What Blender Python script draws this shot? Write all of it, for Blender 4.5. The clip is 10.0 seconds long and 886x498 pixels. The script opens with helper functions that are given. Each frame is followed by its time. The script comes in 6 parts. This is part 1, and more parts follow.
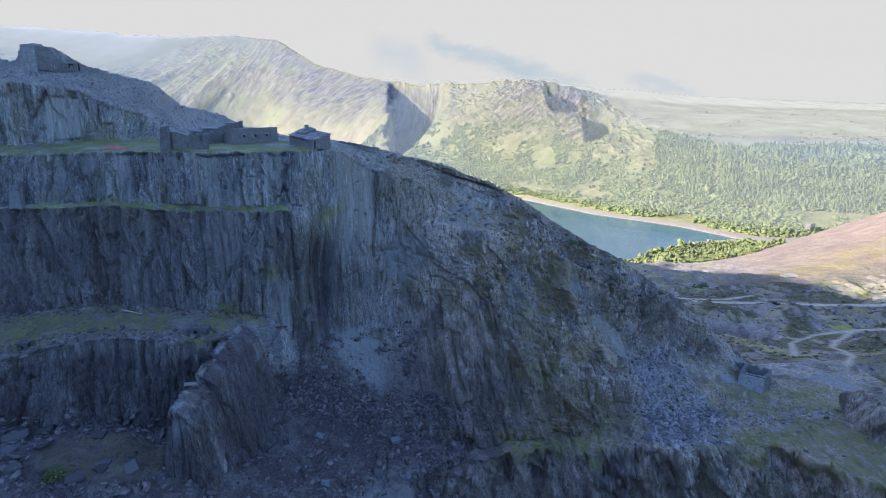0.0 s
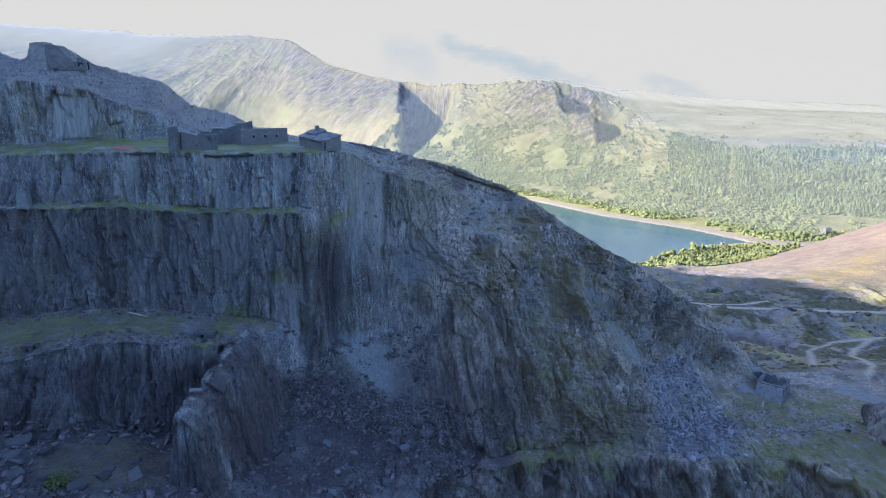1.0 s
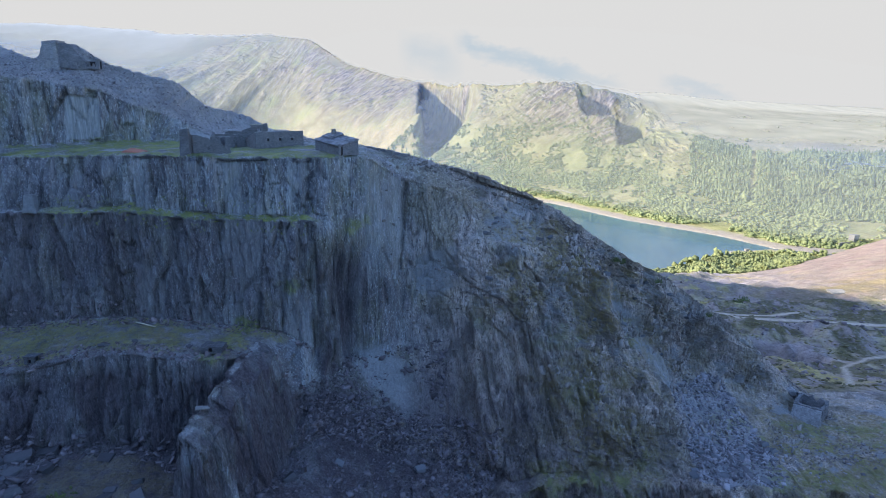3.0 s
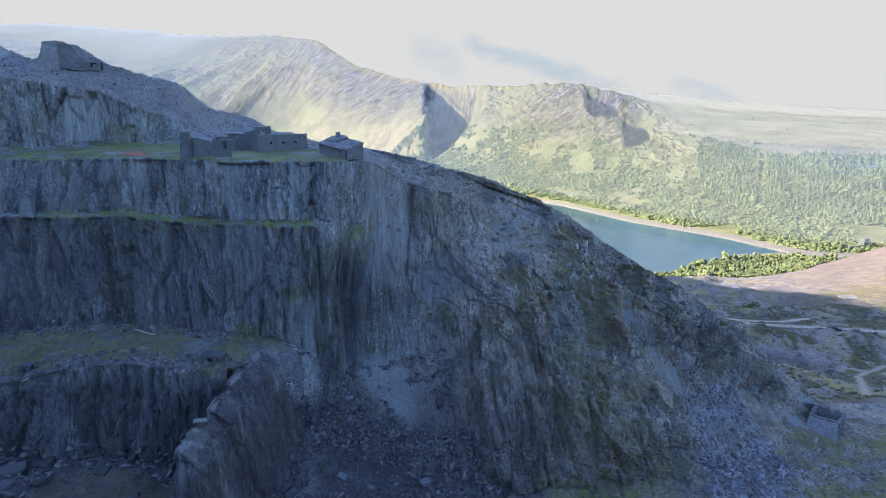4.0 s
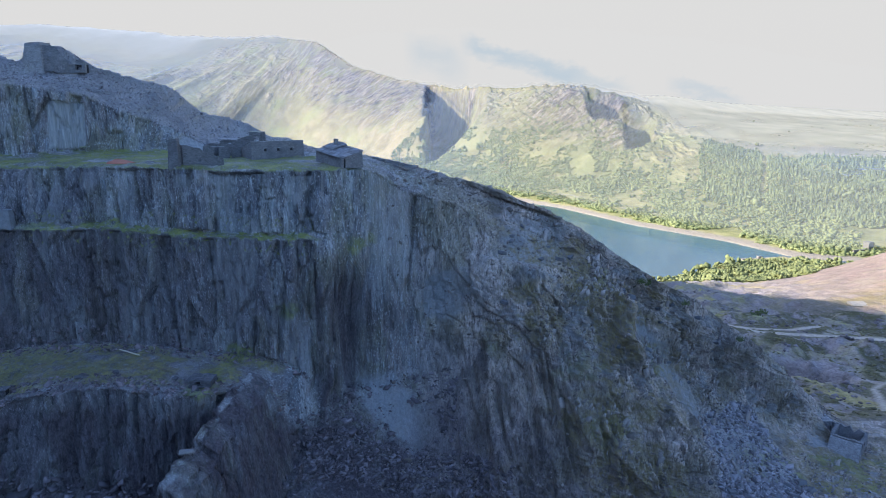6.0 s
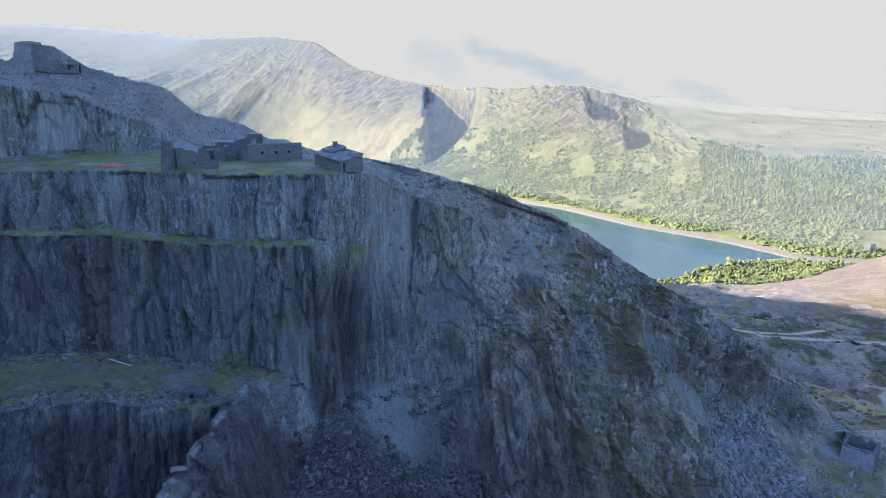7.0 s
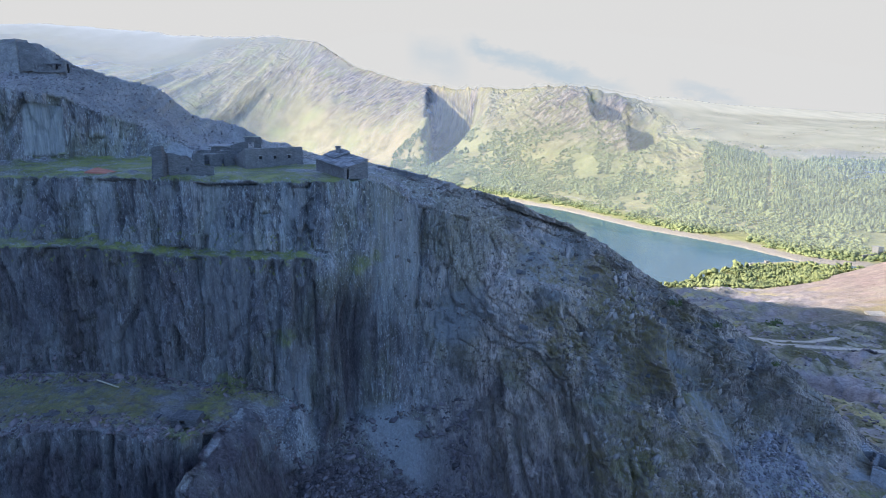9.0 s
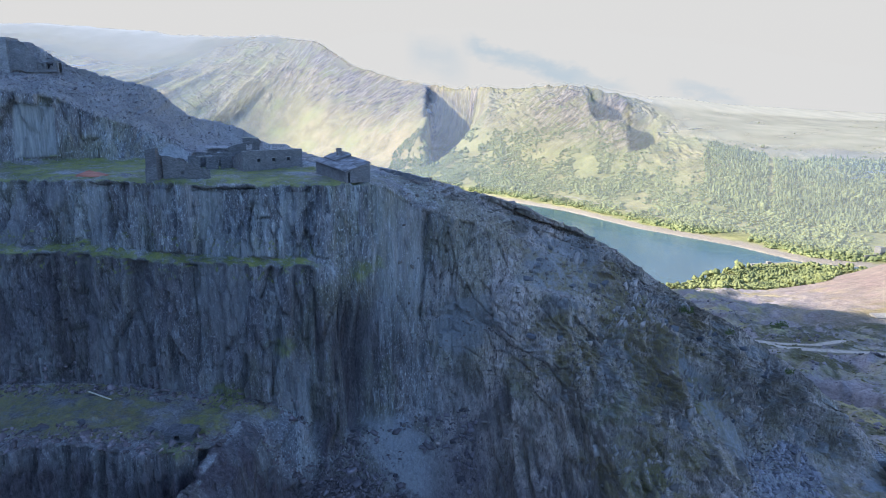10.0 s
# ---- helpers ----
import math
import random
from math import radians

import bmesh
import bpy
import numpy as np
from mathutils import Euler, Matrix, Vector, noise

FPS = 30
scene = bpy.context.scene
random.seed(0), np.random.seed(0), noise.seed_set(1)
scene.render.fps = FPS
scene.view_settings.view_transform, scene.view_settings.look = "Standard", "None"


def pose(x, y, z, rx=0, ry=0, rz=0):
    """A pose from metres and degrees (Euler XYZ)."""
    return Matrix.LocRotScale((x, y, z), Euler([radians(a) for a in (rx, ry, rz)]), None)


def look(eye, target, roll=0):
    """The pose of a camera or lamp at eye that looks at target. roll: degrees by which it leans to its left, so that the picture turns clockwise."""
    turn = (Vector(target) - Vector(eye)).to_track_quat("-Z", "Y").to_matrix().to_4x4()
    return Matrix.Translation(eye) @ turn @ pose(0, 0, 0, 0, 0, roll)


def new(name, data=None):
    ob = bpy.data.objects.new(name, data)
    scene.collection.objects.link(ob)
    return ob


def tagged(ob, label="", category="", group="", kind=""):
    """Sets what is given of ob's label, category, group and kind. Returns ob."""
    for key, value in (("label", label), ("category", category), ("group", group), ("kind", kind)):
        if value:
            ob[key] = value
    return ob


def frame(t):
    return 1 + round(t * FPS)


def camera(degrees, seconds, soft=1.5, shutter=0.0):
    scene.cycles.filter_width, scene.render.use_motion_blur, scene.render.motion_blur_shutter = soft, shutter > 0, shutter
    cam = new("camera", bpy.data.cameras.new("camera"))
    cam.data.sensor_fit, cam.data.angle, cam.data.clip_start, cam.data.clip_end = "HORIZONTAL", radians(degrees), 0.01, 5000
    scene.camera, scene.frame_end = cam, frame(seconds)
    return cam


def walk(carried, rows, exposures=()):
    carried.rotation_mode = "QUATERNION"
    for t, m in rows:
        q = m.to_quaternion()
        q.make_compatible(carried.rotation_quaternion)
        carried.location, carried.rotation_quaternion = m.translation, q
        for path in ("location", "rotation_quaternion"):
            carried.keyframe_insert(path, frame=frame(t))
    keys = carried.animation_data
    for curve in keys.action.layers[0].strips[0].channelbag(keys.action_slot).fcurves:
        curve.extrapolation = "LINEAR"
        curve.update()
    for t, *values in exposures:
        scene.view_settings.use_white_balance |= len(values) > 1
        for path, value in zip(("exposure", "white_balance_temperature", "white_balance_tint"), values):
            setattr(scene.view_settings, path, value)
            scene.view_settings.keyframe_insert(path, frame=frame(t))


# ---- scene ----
cam = camera(71.2, 10.0, 0.8)
PATH = [
    (0, (0.701, 0.312, -0.287), (0.621, 2.26, -0.733), -0.7),
    (0.5, (0.391, 2.129, -0.181), (0.288, 4.076, -0.626), -0.6),
    (1, (0.087, 4.08, -0.019), (-0.025, 6.027, -0.464), -0.4),
    (1.5, (-0.235, 6.173, 0.184), (-0.348, 8.12, -0.261), -0.4),
    (2, (-0.641, 8.402, 0.324), (-0.758, 10.349, -0.12), -0.3),
    (2.5, (-1.058, 10.519, 0.535), (-1.202, 12.463, 0.091), -0.1),
    (4, (-2.175, 17.424, 1.313), (-2.359, 19.366, 0.872), 0.2),
    (4.5, (-2.465, 19.674, 1.573), (-2.653, 21.616, 1.133), 0.2),
    (5, (-2.969, 22.144, 1.854), (-3.154, 24.087, 1.415), 0.2),
    (5.5, (-3.538, 24.34, 2.094), (-3.722, 26.283, 1.656), 0.2),
    (7, (-5.477, 31.55, 2.596), (-5.657, 33.494, 2.161), 0.3),
    (7.5, (-6.201, 33.84, 2.71), (-6.38, 35.784, 2.275), 0.3),
    (8, (-6.991, 36.287, 2.802), (-7.17, 38.231, 2.368), 0.3),
    (8.5, (-7.592, 38.58, 3.057), (-7.773, 40.524, 2.622), 0.3),
    (9, (-8.359, 41.092, 3.187), (-8.543, 43.036, 2.752), 0.4),
    (9.5, (-9.186, 43.492, 3.381), (-9.369, 45.435, 2.945), 0.4),
    (10, (-9.955, 45.893, 3.448), (-10.137, 47.836, 3.012), 0.4),
]
walk(cam, [(t, look(eye, target, roll)) for t, eye, target, roll in PATH], [(0, 1.72, 6000, 12), (10, 1.72, 6000, 12)])

# ---- light ----
SUN_AZ = math.atan2(-0.15, -1.0)         # the sun stands low on the left, beyond the great hillside
SUN_EL = radians(26)
sun_way = Vector((math.cos(SUN_AZ) * math.cos(SUN_EL), math.sin(SUN_AZ) * math.cos(SUN_EL), math.sin(SUN_EL)))
sun = new("sun", bpy.data.lights.new("sun", "SUN"))
sun.data.energy, sun.data.angle, sun.data.color = 4.0, radians(0.6), (1.0, 0.93, 0.82)
sun.matrix_world = look(sun_way * 500, (0, 0, 0))


def build_world():
    w = bpy.data.worlds.new("sky")
    scene.world = w
    w.use_nodes = True
    nt = w.node_tree
    nt.nodes.clear()
    out = nt.nodes.new("ShaderNodeOutputWorld")
    sky = nt.nodes.new("ShaderNodeTexSky")
    sky.sky_type, sky.sun_disc = "NISHITA", False
    sky.sun_elevation, sky.sun_rotation = SUN_EL, math.pi / 2 - SUN_AZ
    sky.altitude, sky.dust_density, sky.ozone_density = 300, 0.6, 3.0
    bg_sky = nt.nodes.new("ShaderNodeBackground")
    bg_sky.inputs["Strength"].default_value = 0.15
    nt.links.new(sky.outputs[0], bg_sky.inputs["Color"])
    bg_cloud = nt.nodes.new("ShaderNodeBackground")
    bg_cloud.inputs["Color"].default_value = (1.0, 0.96, 0.872, 1)
    bg_cloud.inputs["Strength"].default_value = 0.229
    co = nt.nodes.new("ShaderNodeTexCoord")
    mp = nt.nodes.new("ShaderNodeMapping")
    mp.inputs["Scale"].default_value = (1.6, 1.6, 5.0)
    nt.links.new(co.outputs["Generated"], mp.inputs["Vector"])
    nz = nt.nodes.new("ShaderNodeTexNoise")
    nz.inputs["Scale"].default_value, nz.inputs["Detail"].default_value = 1.7, 6.0
    nt.links.new(mp.outputs[0], nz.inputs["Vector"])
    ramp = nt.nodes.new("ShaderNodeMapRange")
    ramp.inputs["From Min"].default_value, ramp.inputs["From Max"].default_value = 0.3, 0.46
    sep = nt.nodes.new("ShaderNodeSeparateXYZ")
    nt.links.new(co.outputs["Generated"], sep.inputs[0])
    low = nt.nodes.new("ShaderNodeMapRange")
    low.inputs["From Min"].default_value, low.inputs["From Max"].default_value = 0.2, 0.5
    low.inputs["To Min"].default_value, low.inputs["To Max"].default_value = 0.22, -0.2
    nt.links.new(sep.outputs["Z"], low.inputs["Value"])
    ahead = nt.nodes.new("ShaderNodeMapRange")
    ahead.inputs["From Min"].default_value, ahead.inputs["From Max"].default_value = -0.45, 0.2
    ahead.inputs["To Min"].default_value, ahead.inputs["To Max"].default_value = -0.5, 0.0
    nt.links.new(sep.outputs["Y"], ahead.inputs["Value"])
    both = nt.nodes.new("ShaderNodeMath")
    nt.links.new(low.outputs[0], both.inputs[0])
    nt.links.new(ahead.outputs[0], both.inputs[1])
    add = nt.nodes.new("ShaderNodeMath")
    nt.links.new(nz.outputs["Fac"], add.inputs[0])
    nt.links.new(both.outputs[0], add.inputs[1])
    nt.links.new(add.outputs[0], ramp.inputs["Value"])
    mix = nt.nodes.new("ShaderNodeMixShader")
    nt.links.new(ramp.outputs[0], mix.inputs[0])
    nt.links.new(bg_sky.outputs[0], mix.inputs[1])
    nt.links.new(bg_cloud.outputs[0], mix.inputs[2])
    nt.links.new(mix.outputs[0], out.inputs["Surface"])


build_world()


# ---- materials ----
class Nodes:
    """A small builder of node materials."""

    def __init__(self, name, rough=0.8):
        self.mat = bpy.data.materials.new(name)
        self.mat.use_nodes = True
        self.nt = self.mat.node_tree
        self.bsdf = self.nt.nodes["Principled BSDF"]
        self.bsdf.inputs["Roughness"].default_value = rough
        self.co = self.nt.nodes.new("ShaderNodeTexCoord").outputs["Object"]

    def link(self, a, b):
        self.nt.links.new(a, b)

    def mapped(self, scale, turn=(0, 0, 0)):
        mp = self.nt.nodes.new("ShaderNodeMapping")
        mp.inputs["Scale"].default_value = scale
        mp.inputs["Rotation"].default_value = [radians(a) for a in turn]
        self.link(self.co, mp.inputs["Vector"])
        return mp.outputs[0]

    def along(self, turn, stretch):
        mp = self.nt.nodes.new("ShaderNodeMapping")
        mp.vector_type = "TEXTURE"
        mp.inputs["Rotation"].default_value = [radians(a) for a in turn]
        mp.inputs["Scale"].default_value = stretch
        self.link(self.co, mp.inputs["Vector"])
        return mp.outputs[0]

    def noise(self, vec, scale, detail=5.0, rough=0.6, dist=0.0):
        n = self.nt.nodes.new("ShaderNodeTexNoise")
        n.inputs["Scale"].default_value, n.inputs["Detail"].default_value = scale, detail
        n.inputs["Roughness"].default_value, n.inputs["Distortion"].default_value = rough, dist
        self.link(vec, n.inputs["Vector"])
        return n.outputs["Fac"]

    def cells(self, vec, scale, feature="F1", out="Color"):
        n = self.nt.nodes.new("ShaderNodeTexVoronoi")
        n.feature = feature
        n.inputs["Scale"].default_value = scale
        self.link(vec, n.inputs["Vector"])
        return n.outputs[out]

    def span(self, v, a, b, c=0.0, d=1.0):
        n = self.nt.nodes.new("ShaderNodeMapRange")
        for key, val in zip(("From Min", "From Max", "To Min", "To Max"), (a, b, c, d)):
            n.inputs[key].default_value = val
        self.link(v, n.inputs["Value"])
        return n.outputs[0]

    def math(self, op, a, b):
        n = self.nt.nodes.new("ShaderNodeMath")
        n.operation = op
        for i, v in enumerate((a, b)):
            if isinstance(v, (int, float)):
                n.inputs[i].default_value = v
            else:
                self.link(v, n.inputs[i])
        return n.outputs[0]

    def mix(self, f, a, b, mode="MIX"):
        n = self.nt.nodes.new("ShaderNodeMix")
        n.data_type, n.blend_type = "RGBA", mode
        for i, v in ((0, f), (6, a), (7, b)):
            if isinstance(v, (int, float)):
                n.inputs[i].default_value = v
            elif isinstance(v, tuple):
                n.inputs[i].default_value = (*v, 1)
            else:
                self.link(v, n.inputs[i])
        return n.outputs[2]

    def attr(self, name):
        n = self.nt.nodes.new("ShaderNodeAttribute")
        n.attribute_name = name
        return n.outputs["Fac"]

    def upness(self):
        g = self.nt.nodes.new("ShaderNodeNewGeometry")
        s = self.nt.nodes.new("ShaderNodeSeparateXYZ")
        self.link(g.outputs["Normal"], s.inputs[0])
        return s.outputs["Z"]

    def any_random(self, island=False):
        if island:
            return self.nt.nodes.new("ShaderNodeNewGeometry").outputs["Random Per Island"]
        return self.nt.nodes.new("ShaderNodeObjectInfo").outputs["Random"]

    def done(self, color, height=None, strength=0.5, distance=0.3):
        if isinstance(color, tuple):
            self.bsdf.inputs["Base Color"].default_value = (*color, 1)
        else:
            self.link(color, self.bsdf.inputs["Base Color"])
        if height is not None:
            b = self.nt.nodes.new("ShaderNodeBump")
            b.inputs["Strength"].default_value, b.inputs["Distance"].default_value = strength, distance
            self.link(height, b.inputs["Height"])
            self.link(b.outputs[0], self.bsdf.inputs["Normal"])
        return self.mat


def slate_rock():
    m = Nodes("slate_rock", 0.6)
    tall = m.mapped((1.0, 1.0, 0.11), (0, 3, 0))
    short = m.mapped((1.0, 1.0, 0.28), (0, 5, 0))
    big = m.noise(m.mapped((1.0, 1.0, 0.4)), 0.05, 5)
    streak = m.noise(tall, 0.5, 8, 0.74, 0.25)
    fine = m.noise(tall, 2.2, 6, 0.7, 0.1)
    dot = m.noise(m.mapped((1.0, 1.0, 0.5)), 3.0, 3, 0.8)
    panel = m.noise(m.mapped((1.0, 1.0, 0.35)), 0.13, 3, 0.55)
    plate = m.cells(m.mapped((1.0, 1.0, 0.2), (0, 4, 0)), 0.3)
    slab = m.cells(short, 0.8)
    joint = m.cells(short, 0.8, "DISTANCE_TO_EDGE", "Distance")
    speck = m.noise(m.mapped((1.0, 1.0, 0.4)), 1.9, 6, 0.88)
    pale = m.noise(m.mapped((1.0, 1.0, 0.16)), 0.8, 6, 0.75)
    tone = m.noise(m.mapped((1.0, 1.0, 0.6)), 0.09, 4, 0.6)
    c = m.mix(m.span(streak, 0.41, 0.59), (0.166, 0.166, 0.19), (0.38, 0.38, 0.41))
    c = m.mix(m.span(slab, 0.2, 0.8, 0, 0.6), c, (0.195, 0.21, 0.237))
    c = m.mix(m.span(plate, 0.54, 0.66, 0, 0.7), c, m.mix(m.span(fine, 0.35, 0.65), (0.265, 0.29, 0.318), (0.385, 0.412, 0.435)))
    c = m.mix(m.span(plate, 0.4, 0.3, 0, 0.6), c, (0.115, 0.122, 0.15))
    c = m.mix(m.span(big, 0.5, 0.64, 0, 0.6), c, (0.155, 0.14, 0.155))
    c = m.mix(m.span(tone, 0.5, 0.6, 0, 0.65), c, (0.185, 0.19, 0.13))
    c = m.mix(m.span(tone, 0.46, 0.36, 0, 0.5), c, (0.13, 0.155, 0.195))
    c = m.mix(m.span(pale, 0.56, 0.63, 0, 0.85), c, (0.40, 0.45, 0.50))
    # pale specks stand for glints, put into the slate's colour
    c = m.mix(m.span(speck, 0.57, 0.63, 0, 0.9), c, (0.48, 0.52, 0.57))
    c = m.mix(m.span(speck, 0.43, 0.36, 0, 0.85), c, (0.03, 0.038, 0.052))
    c = m.mix(m.span(fine, 0.36, 0.48, 0.75, 0), c, (0.03, 0.038, 0.055))
    c = m.mix(m.math("MULTIPLY", m.span(joint, 0.0, 0.04, 0.4, 0), m.span(streak, 0.55, 0.45)), c, (0.018, 0.024, 0.036))
    c = m.mix(m.span(panel, 0.48, 0.38, 0, 0.65), c, m.mix(0.45, (0.01, 0.013, 0.02), c))
    c = m.mix(m.span(dot, 0.575, 0.64, 0, 0.8), c, (0.58, 0.61, 0.65))
    # clean split faces
    c = m.mix(m.attr("pale"), c, m.mix(m.span(m.noise(m.mapped((1.0, 1.0, 0.05)), 1.2, 6, 0.7), 0.36, 0.62), (0.19, 0.21, 0.235), (0.36, 0.385, 0.41)))
    # weathered rock of the spur
    worn_c = m.mix(m.span(m.noise(m.mapped((1.0, 1.0, 0.25), (0, 28, 0)), 0.8, 7, 0.8), 0.38, 0.62), (0.155, 0.124, 0.112), (0.67, 0.57, 0.52))
    shard = m.noise(m.mapped((1.0, 1.0, 0.3), (0, -24, 0)), 1.5, 4, 0.7)
    worn_c = m.mix(m.span(tone, 0.48, 0.58, 0, 0.6), worn_c, (0.23, 0.205, 0.14))
    worn_c = m.mix(m.span(shard, 0.46, 0.38, 0, 0.85), worn_c, (0.06, 0.053, 0.055))
    worn_c = m.mix(m.span(shard, 0.56, 0.64, 0, 0.8), worn_c, (0.50, 0.475, 0.47))
    worn_c = m.mix(m.span(speck, 0.56, 0.62, 0, 0.9), worn_c, (0.52, 0.49, 0.47))
    worn_c = m.mix(m.span(speck, 0.44, 0.37, 0, 0.8), worn_c, (0.045, 0.04, 0.044))
    worn_c = m.mix(m.span(dot, 0.57, 0.66, 0, 0.75), worn_c, (0.48, 0.47, 0.46))
    worn_c = m.mix(m.span(panel, 0.5, 0.4, 0, 0.7), worn_c, (0.075, 0.07, 0.066))
    c = m.mix(m.math("MULTIPLY", m.attr("weathered"), m.span(big, 0.3, 0.6, 0.75, 1.0)), c, worn_c)
    # fine pale scree, brown turf, green turf
    dust = m.math("MULTIPLY", m.attr("dust"), m.span(m.noise(m.co, 1.3, 6, 0.75), 0.3, 0.6, 0.6, 1))
    c = m.mix(dust, c, m.mix(m.span(m.noise(m.co, 1.8, 8, 0.85), 0.3, 0.7), (0.14, 0.153, 0.18), (0.36, 0.385, 0.425)))
    earth = m.mix(m.span(m.noise(m.co, 0.9, 7, 0.75), 0.3, 0.7), (0.12, 0.098, 0.075), (0.36, 0.30, 0.235))
    c = m.mix(m.math("MULTIPLY", m.attr("earth"), m.span(m.noise(m.co, 0.35, 6, 0.7), 0.35, 0.5)), c, earth)
    # rock darkened here: shade of pit, cleft and lower benches put into colour
    mask_weight = m.math("MULTIPLY", m.attr("shade_dark"), m.span(m.noise(m.mapped((1.0, 1.0, 0.3)), 0.12, 6, 0.7), 0.3, 0.55, 0.35, 1.0))
    c = m.mix(mask_weight, c, m.mix(m.span(speck, 0.4, 0.62), (0.024, 0.0205, 0.029), (0.122, 0.106, 0.130)))
    turf_n = m.noise(m.co, 0.5, 7, 0.75)
    tuft = m.math("MULTIPLY", m.span(turf_n, 0.4, 0.54, 0, 0.85), m.span(m.noise(m.co, 1.7, 5, 0.75), 0.36, 0.52, 0.25, 1.0))
    c = m.mix(m.math("MULTIPLY", m.attr("brown"), tuft), c, m.mix(m.noise(m.co, 1.0, 6, 0.8), (0.10, 0.083, 0.034), (0.31, 0.26, 0.125)))
    green = m.mix(m.span(m.noise(m.co, 0.25, 5), 0.35, 0.65), (0.10, 0.135, 0.034), (0.28, 0.315, 0.085))
    green = m.mix(m.span(m.noise(m.co, 2.5, 5, 0.8), 0.4, 0.7, 0, 0.6), green, (0.07, 0.08, 0.03))
    c = m.mix(m.math("MULTIPLY", m.attr("grass"), m.span(turf_n, 0.34, 0.5)), c, green)
    h = m.math("ADD", m.math("MULTIPLY", streak, 1.0), m.math("ADD", m.math("MULTIPLY", fine, 0.5), m.math("MULTIPLY", speck, 0.35)))
    h = m.math("ADD", h, m.math("MULTIPLY", slab, 0.3))
    return m.done(c, h, 1.0, 0.9)


def valley_ground():
    m = Nodes("valley_ground", 0.9)
    big = m.noise(m.co, 0.004, 6)
    mid = m.noise(m.co, 0.02, 7, 0.7)
    fine = m.noise(m.co, 0.25, 6, 0.75)
    patchy = m.noise(m.co, 0.011, 8, 0.7)
    turf = m.mix(m.span(mid, 0.38, 0.62), (0.30, 0.25, 0.095), (0.46, 0.39, 0.175))
    turf = m.mix(m.span(big, 0.45, 0.6, 0, 0.8), turf, (0.49, 0.37, 0.19))
    turf = m.mix(m.span(patchy, 0.5, 0.6, 0, 0.7), turf, (0.24, 0.195, 0.075))
    turf = m.mix(m.span(m.noise(m.co, 0.05, 6, 0.75), 0.5, 0.62, 0, 0.6), turf, (0.23, 0.19, 0.075))
    turf = m.mix(m.span(fine, 0.42, 0.7, 0, 0.5), turf, (0.2, 0.175, 0.06))
    turf = m.mix(m.span(m.noise(m.co, 0.007, 6, 0.65), 0.48, 0.6, 0, 0.7), turf, (0.33, 0.33, 0.10))
    slant = m.attr("slant")
    strata = m.mix(slant, m.noise(m.along((0, 0, 68), (4.0, 0.6, 4.0)), 0.035, 9, 0.72), m.noise(m.along((0, 0, 26), (3.0, 0.55, 5.0)), 0.04, 9, 0.74))
    rib = m.mix(slant, m.noise(m.along((0, 0, 68), (5.0, 1.3, 5.0)), 0.1, 7, 0.8), m.noise(m.along((0, 0, 26), (3.4, 1.1, 4.5)), 0.1, 7, 0.8))
    scar = m.math("MULTIPLY", m.attr("rock"), m.span(patchy, 0.34, 0.48, 0.5, 1.0))
    rock = m.mix(m.span(strata, 0.46, 0.54), (0.13, 0.09, 0.088), (0.50, 0.38, 0.27))
    turf = m.mix(m.math("MULTIPLY", scar, m.span(rib, 0.48, 0.42, 0, 0.85)), turf, (0.12, 0.082, 0.072))
    turf = m.mix(m.math("MULTIPLY", scar, m.span(rib, 0.55, 0.62, 0, 0.75)), turf, (0.52, 0.41, 0.31))
    rock = m.mix(m.span(rib, 0.49, 0.43, 0, 0.9), rock, (0.075, 0.05, 0.058))
    rock = m.mix(m.span(rib, 0.53, 0.58, 0, 0.9), rock, (0.66, 0.53, 0.42))
    turf = m.mix(m.attr("moor"), turf, m.mix(m.span(m.noise(m.mapped((1.0, 2.2, 1.0)), 0.012, 6, 0.65), 0.4, 0.62), (0.62, 0.54, 0.39), (0.50, 0.46, 0.29)))
    meadow = m.mix(m.span(mid, 0.4, 0.6), (0.20, 0.21, 0.065), (0.38, 0.355, 0.14))
    turf = m.mix(m.math("MULTIPLY", m.attr("meadow"), m.span(patchy, 0.35, 0.6, 1, 0.45)), turf, meadow)
    c = m.mix(m.math("MULTIPLY", m.attr("rock"), m.span(m.math("ADD", strata, m.math("MULTIPLY", patchy, 0.5)), 0.69, 0.76)), turf, rock)
    slate = m.mix(m.span(m.noise(m.co, 0.08, 7, 0.7), 0.3, 0.7), (0.125, 0.106, 0.108), (0.385, 0.34, 0.35))
    c = m.mix(m.math("MULTIPLY", m.attr("slate"), m.span(m.noise(m.co, 0.05, 6, 0.7), 0.3, 0.55, 0.25, 1)), c, slate)
    red = m.mix(m.span(m.noise(m.co, 0.06, 7, 0.7), 0.3, 0.7), (0.20, 0.13, 0.102), (0.345, 0.245, 0.192))
    c = m.mix(m.attr("red"), c, red)
    c = m.mix(m.attr("ochre"), c, m.mix(fine, (0.24, 0.17, 0.075), (0.33, 0.25, 0.13)))
    c = m.mix(m.math("MULTIPLY", m.attr("moss"), m.span(fine, 0.3, 0.48)), c, m.mix(m.span(fine, 0.3, 0.7), (0.035, 0.036, 0.012), (0.125, 0.115, 0.042)))
    c = m.mix(m.math("MULTIPLY", m.attr("track"), m.span(fine, 0.25, 0.45, 0.5, 1)), c, m.mix(fine, (0.40, 0.345, 0.29), (0.54, 0.475, 0.41)))
    c = m.mix(m.math("MULTIPLY", m.attr("beach"), m.span(fine, 0.25, 0.45, 0.6, 1)), c, m.mix(fine, (0.24, 0.2, 0.15), (0.34, 0.285, 0.22)))
